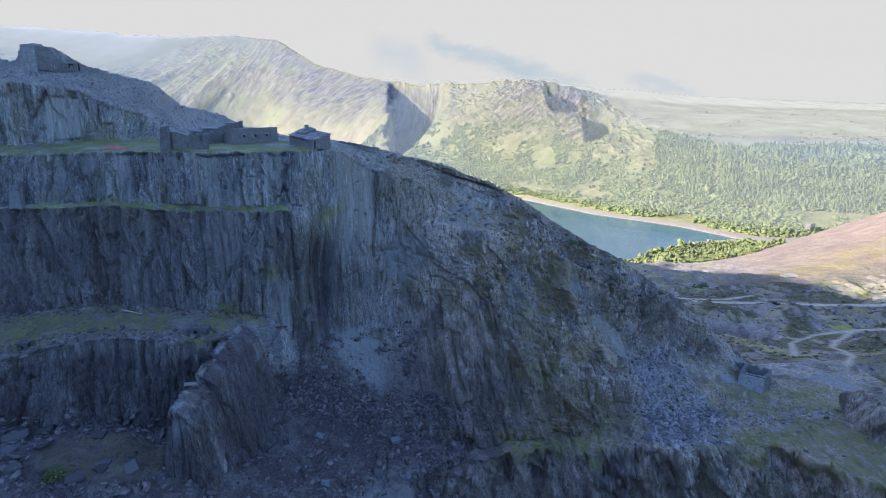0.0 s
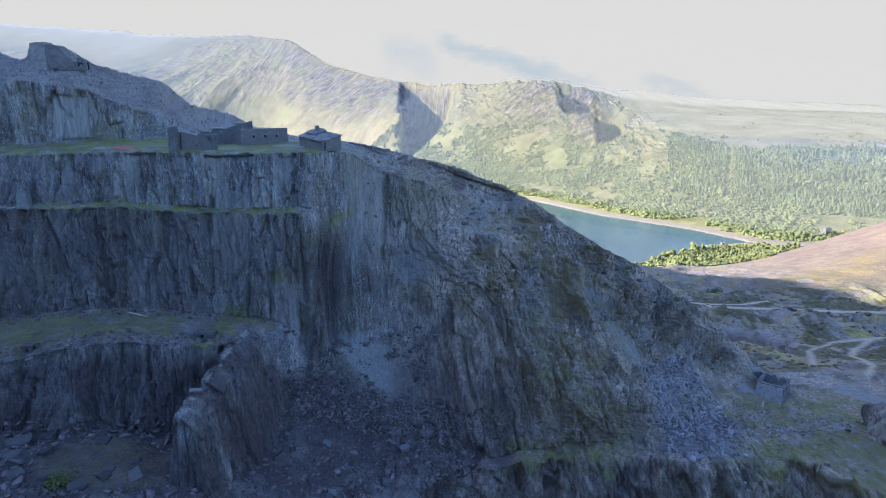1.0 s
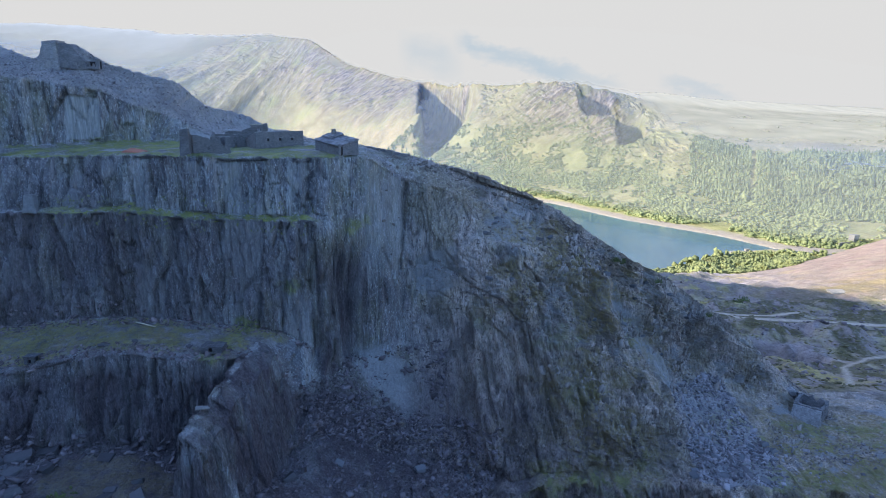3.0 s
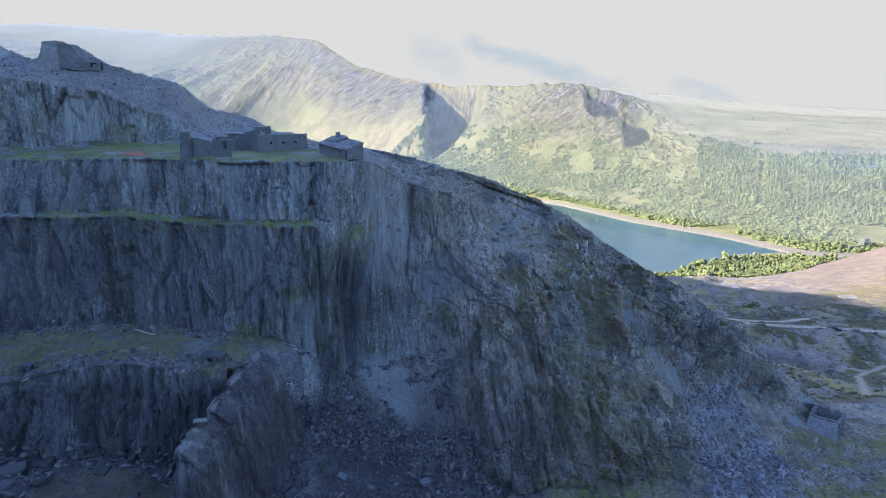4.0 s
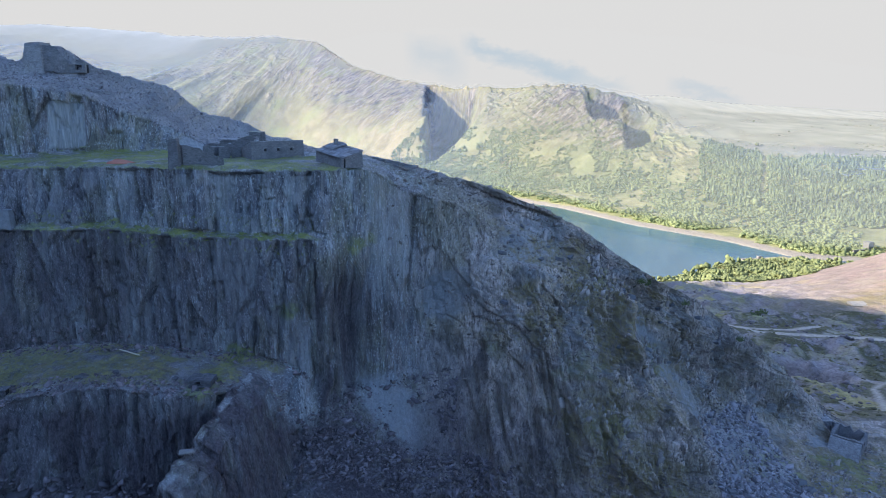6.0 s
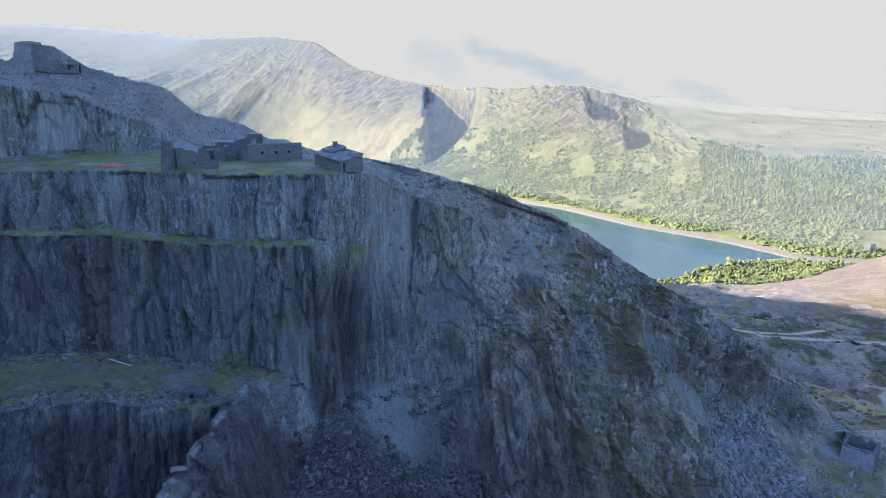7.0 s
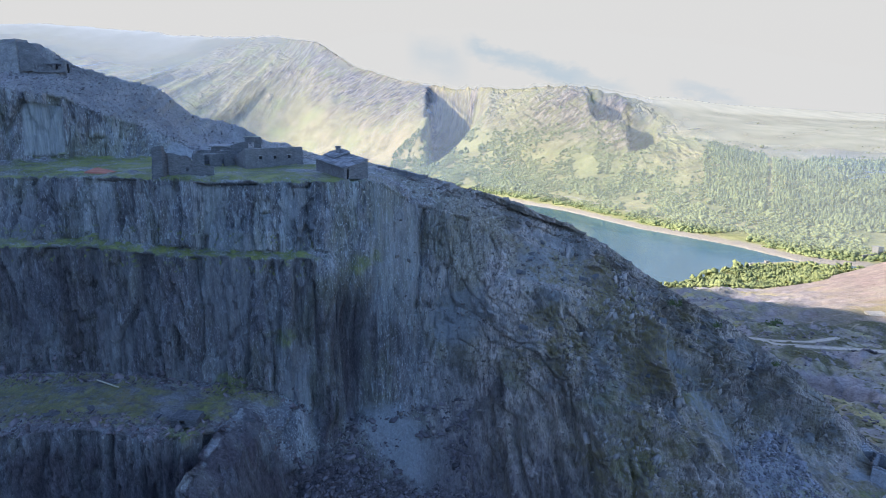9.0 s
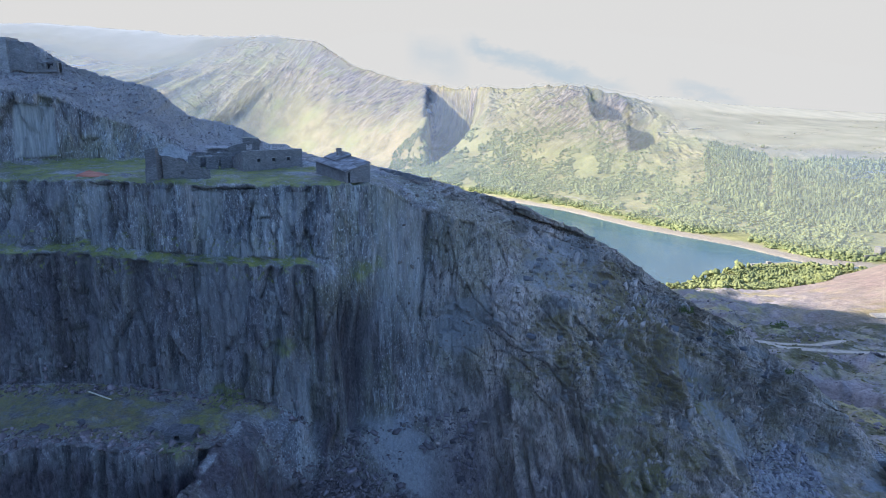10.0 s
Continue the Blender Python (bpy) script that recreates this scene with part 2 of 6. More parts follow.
    grit = m.noise(m.mapped((1.0, 1.0, 2.0)), 0.7, 6, 0.8)
    gully = m.noise(m.along((0, 0, 25), (1.0, 5.0, 1.0)), 0.35, 6, 0.75)
    c = m.mix(m.span(grit, 0.5, 0.36, 0, 0.65), c, m.mix(1.0, c, (0.35, 0.34, 0.36), "MULTIPLY"))
    c = m.mix(m.span(gully, 0.52, 0.38, 0, 0.4), c, m.mix(1.0, c, (0.45, 0.43, 0.45), "MULTIPLY"))
    c = m.mix(m.span(grit, 0.56, 0.66, 0, 0.35), c, (0.45, 0.40, 0.38))
    h = m.math("ADD", m.math("MULTIPLY", mid, 1.0), m.math("MULTIPLY", fine, 0.5))
    h = m.math("ADD", h, m.math("MULTIPLY", grit, 0.25))
    h = m.math("ADD", h, m.math("MULTIPLY", m.math("MULTIPLY", strata, m.attr("rock")), 26.0))
    h = m.math("ADD", h, m.math("MULTIPLY", m.math("MULTIPLY", patchy, m.attr("rock")), 8.0))
    return m.done(c, h, 0.8, 2.0)


def masonry(name, dark, pale):
    m = Nodes(name, 0.75)
    flat = m.mapped((1.0, 1.0, 4.0))
    cell = m.cells(flat, 2.4)
    edge = m.cells(flat, 2.4, "DISTANCE_TO_EDGE", "Distance")
    c = m.mix(m.span(cell, 0.1, 0.9), dark, pale)
    c = m.mix(m.span(m.noise(m.co, 0.6, 6, 0.7), 0.45, 0.7, 0, 0.6), c, tuple(v * 0.5 for v in dark))
    c = m.mix(m.span(edge, 0.0, 0.05, 0.8, 0), c, tuple(v * 0.3 for v in dark))
    return m.done(c, m.span(edge, 0.0, 0.08), 0.8, 0.08)


def stone_stuff(name, dark, pale, island=True):
    m = Nodes(name, 0.7)
    c = m.mix(m.any_random(island), dark, pale)
    c = m.mix(m.span(m.noise(m.co, 2.0, 6, 0.8), 0.4, 0.7, 0, 0.5), c, dark)
    return m.done(c, m.noise(m.co, 3.0, 6), 0.4, 0.15)


def leaf(name, dark, pale, island=True):
    m = Nodes(name, 0.75)
    c = m.mix(m.any_random(island), dark, pale)
    c = m.mix(m.span(m.noise(m.co, 0.014, 4, 0.6), 0.42, 0.62, 0, 0.65), c, tuple(min(1, v * 1.25) for v in pale))
    c = m.mix(m.span(m.noise(m.co, 0.9, 5, 0.8), 0.45, 0.65, 0, 0.6), c, tuple(v * 0.6 for v in dark))
    return m.done(c, m.noise(m.co, 1.6, 5), 0.8, 0.8)


def plain(name, color, rough=0.8, grain=6.0, depth=0.05):
    m = Nodes(name, rough)
    n = m.noise(m.co, grain, 6, 0.75)
    c = m.mix(m.span(n, 0.3, 0.7), tuple(v * 0.65 for v in color), tuple(min(1, v * 1.25) for v in color))
    return m.done(c, n, 0.4, depth)


def lake_water():
    m = Nodes("lake_water", 0.12)
    m.bsdf.inputs["IOR"].default_value = 1.33
    c = m.mix(m.span(m.noise(m.mapped((1, 0.4, 1)), 0.006, 4), 0.35, 0.65), (0.03, 0.085, 0.12), (0.06, 0.125, 0.165))
    return m.done(c, m.noise(m.co, 0.6, 4), 0.08, 0.15)


ROCK = slate_rock()
GROUND = valley_ground()
WALL = masonry("slate_masonry", (0.125, 0.133, 0.152), (0.24, 0.25, 0.28))
DARK_WALL = masonry("dark_slate_masonry", (0.05, 0.055, 0.07), (0.14, 0.15, 0.175))
RUIN = masonry("weathered_slate_masonry", (0.095, 0.10, 0.115), (0.195, 0.203, 0.228))
WALL_PALE = masonry("pale_slate_masonry", (0.20, 0.21, 0.24), (0.36, 0.37, 0.40))
SCREE = stone_stuff("slate_rubble", (0.075, 0.073, 0.088), (0.36, 0.355, 0.405))
WASTE = stone_stuff("slate_waste", (0.05, 0.042, 0.05), (0.25, 0.215, 0.24))
BOULDER = stone_stuff("slate_boulder", (0.06, 0.068, 0.085), (0.16, 0.17, 0.2), False)
CONCRETE = plain("old_concrete", (0.33, 0.285, 0.225), 0.85, 0.8)
# BOULDER darkened for the pit: shade put into its colour
SHADED_BOULDER = stone_stuff("shaded_slate_boulder", (0.035, 0.036, 0.045), (0.085, 0.088, 0.105), False)
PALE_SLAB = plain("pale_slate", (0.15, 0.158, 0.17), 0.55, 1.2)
# rubble of pit and gully, their shade put into the colour
SHADED_SCREE = stone_stuff("shaded_slate_rubble", (0.035, 0.031, 0.04), (0.20, 0.18, 0.21))
SLAB = stone_stuff("tilted_slate_slabs", (0.10, 0.09, 0.088), (0.37, 0.345, 0.34))
SPUR = stone_stuff("weathered_slate_rubble", (0.09, 0.078, 0.074), (0.29, 0.26, 0.25))
STANDING = plain("standing_slate", (0.15, 0.165, 0.19), 0.6, 0.9)
SLATES = stone_stuff("roof_slate", (0.085, 0.09, 0.105), (0.25, 0.26, 0.295), False)
# near-black: shade inside openings painted as colour; also the plank door
DARK = plain("dark_opening", (0.02, 0.02, 0.025), 0.9)
RUST = plain("rusty_sheet", (0.33, 0.12, 0.08), 0.7, 1.2)
TIMBER = plain("weathered_timber", (0.42, 0.40, 0.33), 0.8, 3.0)
WOOD_FAR = leaf("woodland_leaves", (0.115, 0.145, 0.05), (0.30, 0.315, 0.115))
CONIFER = leaf("conifer_needles", (0.11, 0.14, 0.05), (0.24, 0.265, 0.10))
WOOD_NEAR = leaf("lakeside_leaves", (0.085, 0.105, 0.033), (0.23, 0.24, 0.08))
HEATH = leaf("heather_and_moss", (0.06, 0.055, 0.025), (0.16, 0.145, 0.065))
BUSH = leaf("bush_leaves", (0.05, 0.08, 0.025), (0.12, 0.15, 0.05))
WATER = lake_water()


def haze_veil():
    m = Nodes("haze_veil", 1.0)
    nt = m.nt
    nt.nodes.remove(m.bsdf)
    clear, white = nt.nodes.new("ShaderNodeBsdfTransparent"), nt.nodes.new("ShaderNodeBsdfDiffuse")
    # blue for thin haze, warm white for sunlit haze, painted by mask
    m.link(m.mix(m.attr("warm_haze"), (0.238, 0.284, 0.354), (0.330, 0.309, 0.238)), white.inputs["Color"])
    level = nt.nodes.new("ShaderNodeCombineXYZ")
    level.inputs["Z"].default_value = 1.0
    m.link(level.outputs[0], white.inputs["Normal"])
    mixed = nt.nodes.new("ShaderNodeMixShader")
    m.link(m.math("MULTIPLY", m.attr("thick"), m.span(m.noise(m.co, 0.002, 4), 0.3, 0.7, 0.9, 1.1)), mixed.inputs[0])
    m.link(clear.outputs[0], mixed.inputs[1])
    m.link(white.outputs[0], mixed.inputs[2])
    m.link(mixed.outputs[0], nt.nodes["Material Output"].inputs["Surface"])
    return m.mat


def far_distance():
    m = Nodes("far_distance", 1.0)
    nt = m.nt
    nt.nodes.remove(m.bsdf)
    # glowing sheet: bright sky haze and bluish streaks painted into its emission
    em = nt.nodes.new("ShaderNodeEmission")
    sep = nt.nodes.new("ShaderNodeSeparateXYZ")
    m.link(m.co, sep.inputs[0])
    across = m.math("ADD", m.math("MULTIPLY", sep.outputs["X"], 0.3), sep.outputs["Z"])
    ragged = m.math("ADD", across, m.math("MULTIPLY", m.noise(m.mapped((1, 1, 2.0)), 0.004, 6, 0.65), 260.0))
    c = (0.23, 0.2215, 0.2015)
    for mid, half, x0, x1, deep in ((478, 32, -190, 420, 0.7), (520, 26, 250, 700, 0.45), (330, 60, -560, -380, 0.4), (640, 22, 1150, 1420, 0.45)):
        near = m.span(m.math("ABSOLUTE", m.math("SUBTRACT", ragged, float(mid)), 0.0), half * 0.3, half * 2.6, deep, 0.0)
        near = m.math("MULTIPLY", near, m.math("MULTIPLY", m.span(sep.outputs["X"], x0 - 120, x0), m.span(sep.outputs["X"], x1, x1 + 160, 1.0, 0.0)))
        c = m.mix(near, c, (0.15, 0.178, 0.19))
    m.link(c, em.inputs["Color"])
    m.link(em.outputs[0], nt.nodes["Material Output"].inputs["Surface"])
    return m.mat


HAZE = haze_veil()
DISTANCE = far_distance()


# ---- geometry helpers ----
def hashed(ix, iy, iz, seed):
    n = (ix.astype(np.int64) * 374761393 + iy.astype(np.int64) * 668265263 + iz.astype(np.int64) * 2147483647 + seed * 974634777) & 0xFFFFFFFF
    n = ((n ^ (n >> 13)) * 1274126177) & 0xFFFFFFFF
    n = ((n ^ (n >> 16)) * 2246822519) & 0xFFFFFFFF
    return ((n ^ (n >> 15)) & 0xFFFFFF) / float(0xFFFFFF)


def vnoise(x, y, seed=0):
    """Smooth noise in a plane, -1 to 1."""
    ix, iy = np.floor(x), np.floor(y)
    fx, fy = x - ix, y - iy
    fx, fy = fx * fx * fx * (fx * (fx * 6 - 15) + 10), fy * fy * fy * (fy * (fy * 6 - 15) + 10)
    z = np.zeros_like(ix)
    a, b = hashed(ix, iy, z, seed), hashed(ix + 1, iy, z, seed)
    c, d = hashed(ix, iy + 1, z, seed), hashed(ix + 1, iy + 1, z, seed)
    return 2 * ((a * (1 - fx) + b * fx) * (1 - fy) + (c * (1 - fx) + d * fx) * fy) - 1


def fbm(x, y, octaves=5, gain=0.5, seed=0, ridged=False):
    total, amp, norm = np.zeros_like(x, dtype=float), 1.0, 0.0
    for k in range(octaves):
        n = vnoise(x + 17.3 * k, y - 9.1 * k, seed + k)
        total += amp * ((1 - 2 * np.abs(n)) if ridged else n)
        norm += amp
        x, y, amp = x * 1.97 + y * 0.21, y * 1.97 - x * 0.11, amp * gain
    return total / norm


def blocks(x, y, seed=0):
    """Cell noise: a random level per cell (-1 to 1), and how near the cell's joint is (0 at the joint)."""
    ix, iy = np.floor(x), np.floor(y)
    f1, f2, val = np.full(x.shape, 9.0), np.full(x.shape, 9.0), np.zeros(x.shape)
    zero = np.zeros_like(ix)
    for dx in (-1, 0, 1):
        for dy in (-1, 0, 1):
            cx, cy = ix + dx, iy + dy
            d = (cx + hashed(cx, cy, zero, seed) - x) ** 2 + (cy + hashed(cx, cy, zero, seed + 7) - y) ** 2
            near = d < f1
            f2 = np.where(near, f1, np.minimum(f2, d))
            val = np.where(near, hashed(cx, cy, zero, seed + 13), val)
            f1 = np.minimum(f1, d)
    return 2 * val - 1, np.sqrt(f2) - np.sqrt(f1)


def smooth(v, a, b):
    t = np.clip((v - a) / (b - a), 0, 1)
    return t * t * (3 - 2 * t)


def grid_mesh(name, xyz, material, masks=()):
    """A sheet from an array of places, rows by columns, with masks stored at its points."""
    nv, nu, _ = xyz.shape
    k = np.arange(nv * nu).reshape(nv, nu)
    quads = np.stack([k[:-1, :-1], k[1:, :-1], k[1:, 1:], k[:-1, 1:]], -1).reshape(-1, 4)
    me = bpy.data.meshes.new(name)
    me.vertices.add(nv * nu)
    me.vertices.foreach_set("co", xyz.reshape(-1).astype(np.float32))
    me.loops.add(quads.size)
    me.loops.foreach_set("vertex_index", quads.reshape(-1).astype(np.int32))
    me.polygons.add(len(quads))
    me.polygons.foreach_set("loop_start", (np.arange(len(quads)) * 4).astype(np.int32))
    me.update(calc_edges=True)
    for key, val in masks:
        at = me.attributes.new(key, "FLOAT", "POINT")
        at.data.foreach_set("value", val.reshape(-1).astype(np.float32))
    me.materials.append(material)
    me.validate()
    return new(name, me)


def normals_of(xyz):
    du, dv = np.gradient(xyz, axis=1), np.gradient(xyz, axis=0)
    n = np.cross(dv, du)
    return n / np.maximum(np.linalg.norm(n, axis=2, keepdims=True), 1e-9)


def line_at(pts, x, soft):
    """y and z along a feature line given by a few places, rounded off over soft metres."""
    p = np.array(pts, float)
    step = x[-1] - x[-2]
    r = max(1, int(soft / step))
    kern = np.hanning(2 * r + 3)
    kern /= kern.sum()
    res = []
    for k in (1, 2):
        v = np.pad(np.interp(x, p[:, 0], p[:, k]), r + 1, mode="edge")
        res.append(np.convolve(v, kern, mode="valid"))
    return res


def part(name, bm, material, parent=None, label=""):
    me = bpy.data.meshes.new(name)
    bm.to_mesh(me)
    bm.free()
    me.materials.append(material)
    ob = new(name, me)
    if parent is not None:
        ob.parent = parent
    if label:
        tagged(ob, label)
    return ob


# ---- the quarry: one sheet from the crest down its benches to the pit ----
CREST = [(-230, 230, 45), (-170, 212, 26), (-156, 206, 19.5), (-146, 203, 16), (-142, 202, 16.8), (-139, 201, 20.6), (-135, 200, 20.9), (-128, 200, 20.0), (-120, 201, 14), (-105, 212, 9.5), (-99, 222, 1.2),
         (-94, 230, 0.4), (-89, 230, -1.2), (-82, 230, -5.7), (-75, 230, -6.2), (-70, 228, -8.4), (-60, 220, -9.8), (-40, 198, -10.3), (-21, 190, -13.5), (-4, 188, -17.7), (13, 188, -25.5), (31, 190, -37.5), (51, 198, -50.5),
         (74, 210, -67), (95, 220, -86), (109, 225, -97), (150, 235, -100)]
TIP = [(-230, 205, 26), (-151, 194, 13), (-138, 193.5, 12), (-130, 196, 12), (-120, 197, 11.5), (-112, 202, 8), (-105, 206, 5.5), (-99, 213, -1), (-92, 222, -6), (-78, 225, -9), (-60, 214, -9.7), (-40, 194, -10.3), (-21, 188.8, -14),
       (13, 187.2, -26.2), (31, 189.5, -38.2), (51, 197.5, -51.2), (74, 209.8, -67.5), (95, 219.5, -86.5), (109, 224.5, -97.1), (150, 234.5, -100)]
UPPER_TOP = [(-230, 190, 12), (-134, 180, 9), (-124, 185, 7), (-116, 188, 6), (-108, 192, 1), (-98, 200, -3), (-90, 206, -8.5), (-60, 205, -9.6),
             (-40, 190, -10.3), (-21, 187.5, -14.5), (13, 186.5, -27), (31, 189, -39), (51, 197, -52), (74, 209.5, -68), (95, 219, -87), (109, 224, -97.2), (150, 234, -100)]
UPPER_FOOT = [(-230, 176, -10.5), (-133, 178, -9.8), (-123, 184, -9), (-109, 189, -8.6), (-95, 195, -9.4), (-60, 190, -9.6), (-40, 182, -10.2),
              (-21, 185.5, -16), (13, 185.5, -29), (31, 188.5, -41), (51, 196.5, -54), (74, 209, -69.5), (95, 218, -88), (109, 223, -97.4), (150, 233, -100)]
EDGE = [(-230, 166, -13), (-127, 166, -11.6), (-111, 166, -11.2), (-87, 163, -10.5), (-63, 164, -11.3), (-46, 166, -11), (-35, 172, -11.3), (-28, 180, -17.6),
        (-12, 183, -22), (5, 183, -29), (22, 184.5, -37), (45, 194, -53), (74, 207, -71), (95, 216, -89), (110, 221, -97.6), (150, 230, -100)]
LEDGE_BACK = [(-230, 159, -24), (-122, 160, -24.3), (-92, 161, -23.8), (-75, 162, -25.3), (-56, 163, -25.8), (-46, 164.5, -25.5), (-38, 169, -27), (-28, 178, -30),
              (-18, 178, -33), (-6, 176, -34), (8, 175.5, -37), (22, 180, -46), (42, 191, -58), (60, 199, -71), (80, 205, -85), (100, 212, -96), (150, 220, -99)]
LEDGE_EDGE = [(-230, 156, -25), (-122, 157, -25), (-92, 157.5, -24.5), (-75, 158.5, -26), (-56, 160, -26.4), (-46, 162.5, -27), (-38, 168.5, -30), (-28, 177, -34),
              (-18, 177.5, -37), (-6, 175, -38), (8, 174.5, -42), (22, 178.5, -52), (42, 188.5, -63), (60, 197, -75), (80, 203, -88), (100, 210, -96.3), (150, 218, -99)]
BENCH_BACK = [(-230, 149, -54), (-122, 152, -53.5), (-109, 155, -52), (-90, 156.5, -51.6), (-71, 157, -53), (-56, 158, -54.5), (-47, 161.5, -60), (-40, 166.5, -63),
              (-33, 171, -63), (-27, 173, -61), (-15, 176, -58), (0, 170.5, -57), (17, 170, -62), (30, 176, -69), (45, 181.5, -74), (60, 189, -84), (80, 197, -92), (100, 204, -96.6), (150, 212, -98.5)]
BENCH_EDGE = [(-230, 128, -58), (-107, 131, -56), (-96, 133, -53.5), (-82, 134.5, -52), (-69, 135, -53.5), (-62, 138, -54), (-55, 147, -58), (-48, 156.5, -71),
              (-38, 162, -73), (-30, 163.5, -75), (-20, 167, -79), (0, 161.5, -81.5), (20, 168, -80), (35, 171, -86), (50, 176.5, -89), (65, 179, -93), (100, 190, -96.8), (150, 195, -98)]
FOOT = [(-230, 124, -72), (-107, 126, -71), (-95, 128, -72), (-80, 130, -72.5), (-72, 131, -74), (-62, 135, -76), (-52, 142, -80), (-44, 151, -80), (-30, 157, -86), (-20, 160, -89), (-8, 158, -92),
        (5, 160, -94.5), (20, 164.5, -94), (50, 170, -94.5), (100, 178, -96.5), (150, 185, -98)]
SHELF = [(-230, 100, -74), (-90, 103, -73.5), (-73, 103, -73.5), (-59, 108, -77), (-46, 118, -83), (-30, 131, -91), (-17, 139, -94), (-8, 150, -95), (0, 156, -95.7), (20, 161, -96), (52, 162, -95.8),
         (94, 164, -96.5), (108, 150, -98.5), (125, 125, -100), (150, 100, -101)]
DROP = [(-230, 50, -88), (-90, 60, -88), (-59, 78, -92), (-30, 108, -104), (-12, 132, -112), (-4, 146, -120), (5, 151, -124), (20, 156, -125), (52, 157, -125), (94, 158, -126), (106, 144, -126),
        (122, 118, -126), (150, 92, -126)]
PIT = [(-230, -60, -130), (-60, -20, -130), (0, 60, -130), (60, 80, -130), (150, 40, -130)]


TRACKS = [[(116, 505), (124, 470), (128, 430), (141, 408), (150, 390), (173, 387), (199, 385), (221, 382), (246, 381), (420, 384)],
          [(138, 249), (152, 277), (160, 294), (173, 309), (186, 321), (201, 326), (215, 331), (400, 350)],
          [(209, 327), (187, 303), (171, 279), (169, 268), (164, 253), (147, 229), (140, 205), (138, 190)], [(92, 182), (118, 190), (135, 172), (165, 150), (240, 120)],
          [(141, 408), (154, 400), (173, 401), (197, 418)]]


def along(points, X, Y):
    """Distance to a line in plan, where along it the nearest place is (its third number), and the side."""
    best, val, side = np.full(X.shape, 1e9), np.zeros(X.shape), np.zeros(X.shape)
    for a, b in zip(points[:-1], points[1:]):
        ax, ay, bx, by = a[0], a[1], b[0], b[1]
        L = (bx - ax) ** 2 + (by - ay) ** 2
        t = np.clip(((X - ax) * (bx - ax) + (Y - ay) * (by - ay)) / L, 0, 1)
        d = np.hypot(X - ax - t * (bx - ax), Y - ay - t * (by - ay))
        near = d < best
        best = np.where(near, d, best)
        side = np.where(near, np.sign((bx - ax) * (Y - ay) - (by - ay) * (X - ax)), side)
        if len(a) > 2:
            val = np.where(near, a[2] * (1 - t) + b[2] * t, val)
    return best, val, side


KEPT = {}


def build_quarry():
    x = np.concatenate([np.linspace(-420, -182, 40, endpoint=False), np.linspace(-182, 150, 1060)])
    back = [(a, b + 45, c - 40) for a, b, c in CREST]
    lines = [(back, 3, 5), (CREST, 1.5, 16), (TIP, 1.5, 24), (UPPER_TOP, 2.0, 40), (UPPER_FOOT, 2.0, 26), (EDGE, 1.6, 66), (LEDGE_BACK, 1.5, 12), (LEDGE_EDGE, 1.5, 110),
             (BENCH_BACK, 2.0, 48), (BENCH_EDGE, 1.6, 76), (FOOT, 2.0, 30), (SHELF, 2.0, 44), (DROP, 3.0, 8), (PIT, 6.0, 0)]
    got = [line_at(p, x, s) for p, s, _ in lines]
    rows, level = [], []
    for k in range(len(lines) - 1):
        n = lines[k][2]
        for j in range(n + (k == len(lines) - 2)):
            f = j / n
            rows.append(np.stack([x, got[k][0] * (1 - f) + got[k + 1][0] * f, got[k][1] * (1 - f) + got[k + 1][1] * f], -1))
            level.append(1 + f / 2 if k == 1 else 1.5 + f / 2 if k == 2 else k + f if k < 1 else k - 1 + f)
    P = np.array(rows)
    lev = np.array(level)[:, None] * np.ones_like(x)[None, :]
    # round off the straight bands a little, then give the faces their joints and slabs
    for _ in range(3):
        P[1:-1, :, 1:] = 0.25 * P[:-2, :, 1:] + 0.5 * P[1:-1, :, 1:] + 0.25 * P[2:, :, 1:]
    N = normals_of(P)
    ref = P[int(np.argmax(np.array(level) >= 6.0))]
    s = np.cumsum(np.hypot(np.gradient(ref[:, 0]), np.gradient(ref[:, 1])))[None, :] * np.ones_like(P[..., 0])
    X, Y, Z = P[..., 0], P[..., 1], P[..., 2]
    spur = smooth(X, -22, 5)
    steep = smooth(1 - np.abs(N[..., 2]), 0.25, 0.6)
    lean = s + Z * (0.03 + 0.36 * spur)
    wob = fbm(s / 9, Z / 14, 3, seed=5) * 0.7
    b1, j1 = blocks((lean + wob) / 4.0, Z / 22 + 0.1 * wob, 3)
    b2, j2 = blocks((lean + wob) / 1.7, Z / 10 + 0.07 * s, 21)
    b3, j3 = blocks((lean + 0.4 * wob) / 0.95, Z / 3.2, 33)
    face = 1.5 * b1 + 0.95 * b2 + 0.5 * b3 - 0.6 * (1 - smooth(j1, 0, 0.12)) - 0.35 * (1 - smooth(j2, 0, 0.15))
    face = face * (1 - 0.35 * spur) + 1.6 * fbm(lean / 13, Z / 40, 4, seed=8) + 0.5 * fbm(lean / 2.2, Z / 9, 4, 0.6, seed=14, ridged=True)
    wild = fbm(X / 5.5, (Y + Z) / 5.5, 5, 0.55, 41) * 1.3 + 0.6 * fbm(X / 1.5, (Y + Z) / 1.5, 3, 0.6, 47, ridged=True)
    face = face + spur * wild * 1.2 + spur * 2.2 * fbm((X + 0.6 * Z) / 16, (Z - 0.3 * X) / 22, 3, 0.5, 43)
    rib = smooth(X, 8, 22)
    face = face + spur * (rib * 3.0 * fbm((X + Z) / 13, (X - Z) / 55, 3, 0.5, 44, ridged=True) + (1 - rib) * 2.4 * fbm((X + 0.25 * Z) / 8, Z / 45, 3, 0.5, 45, ridged=True))
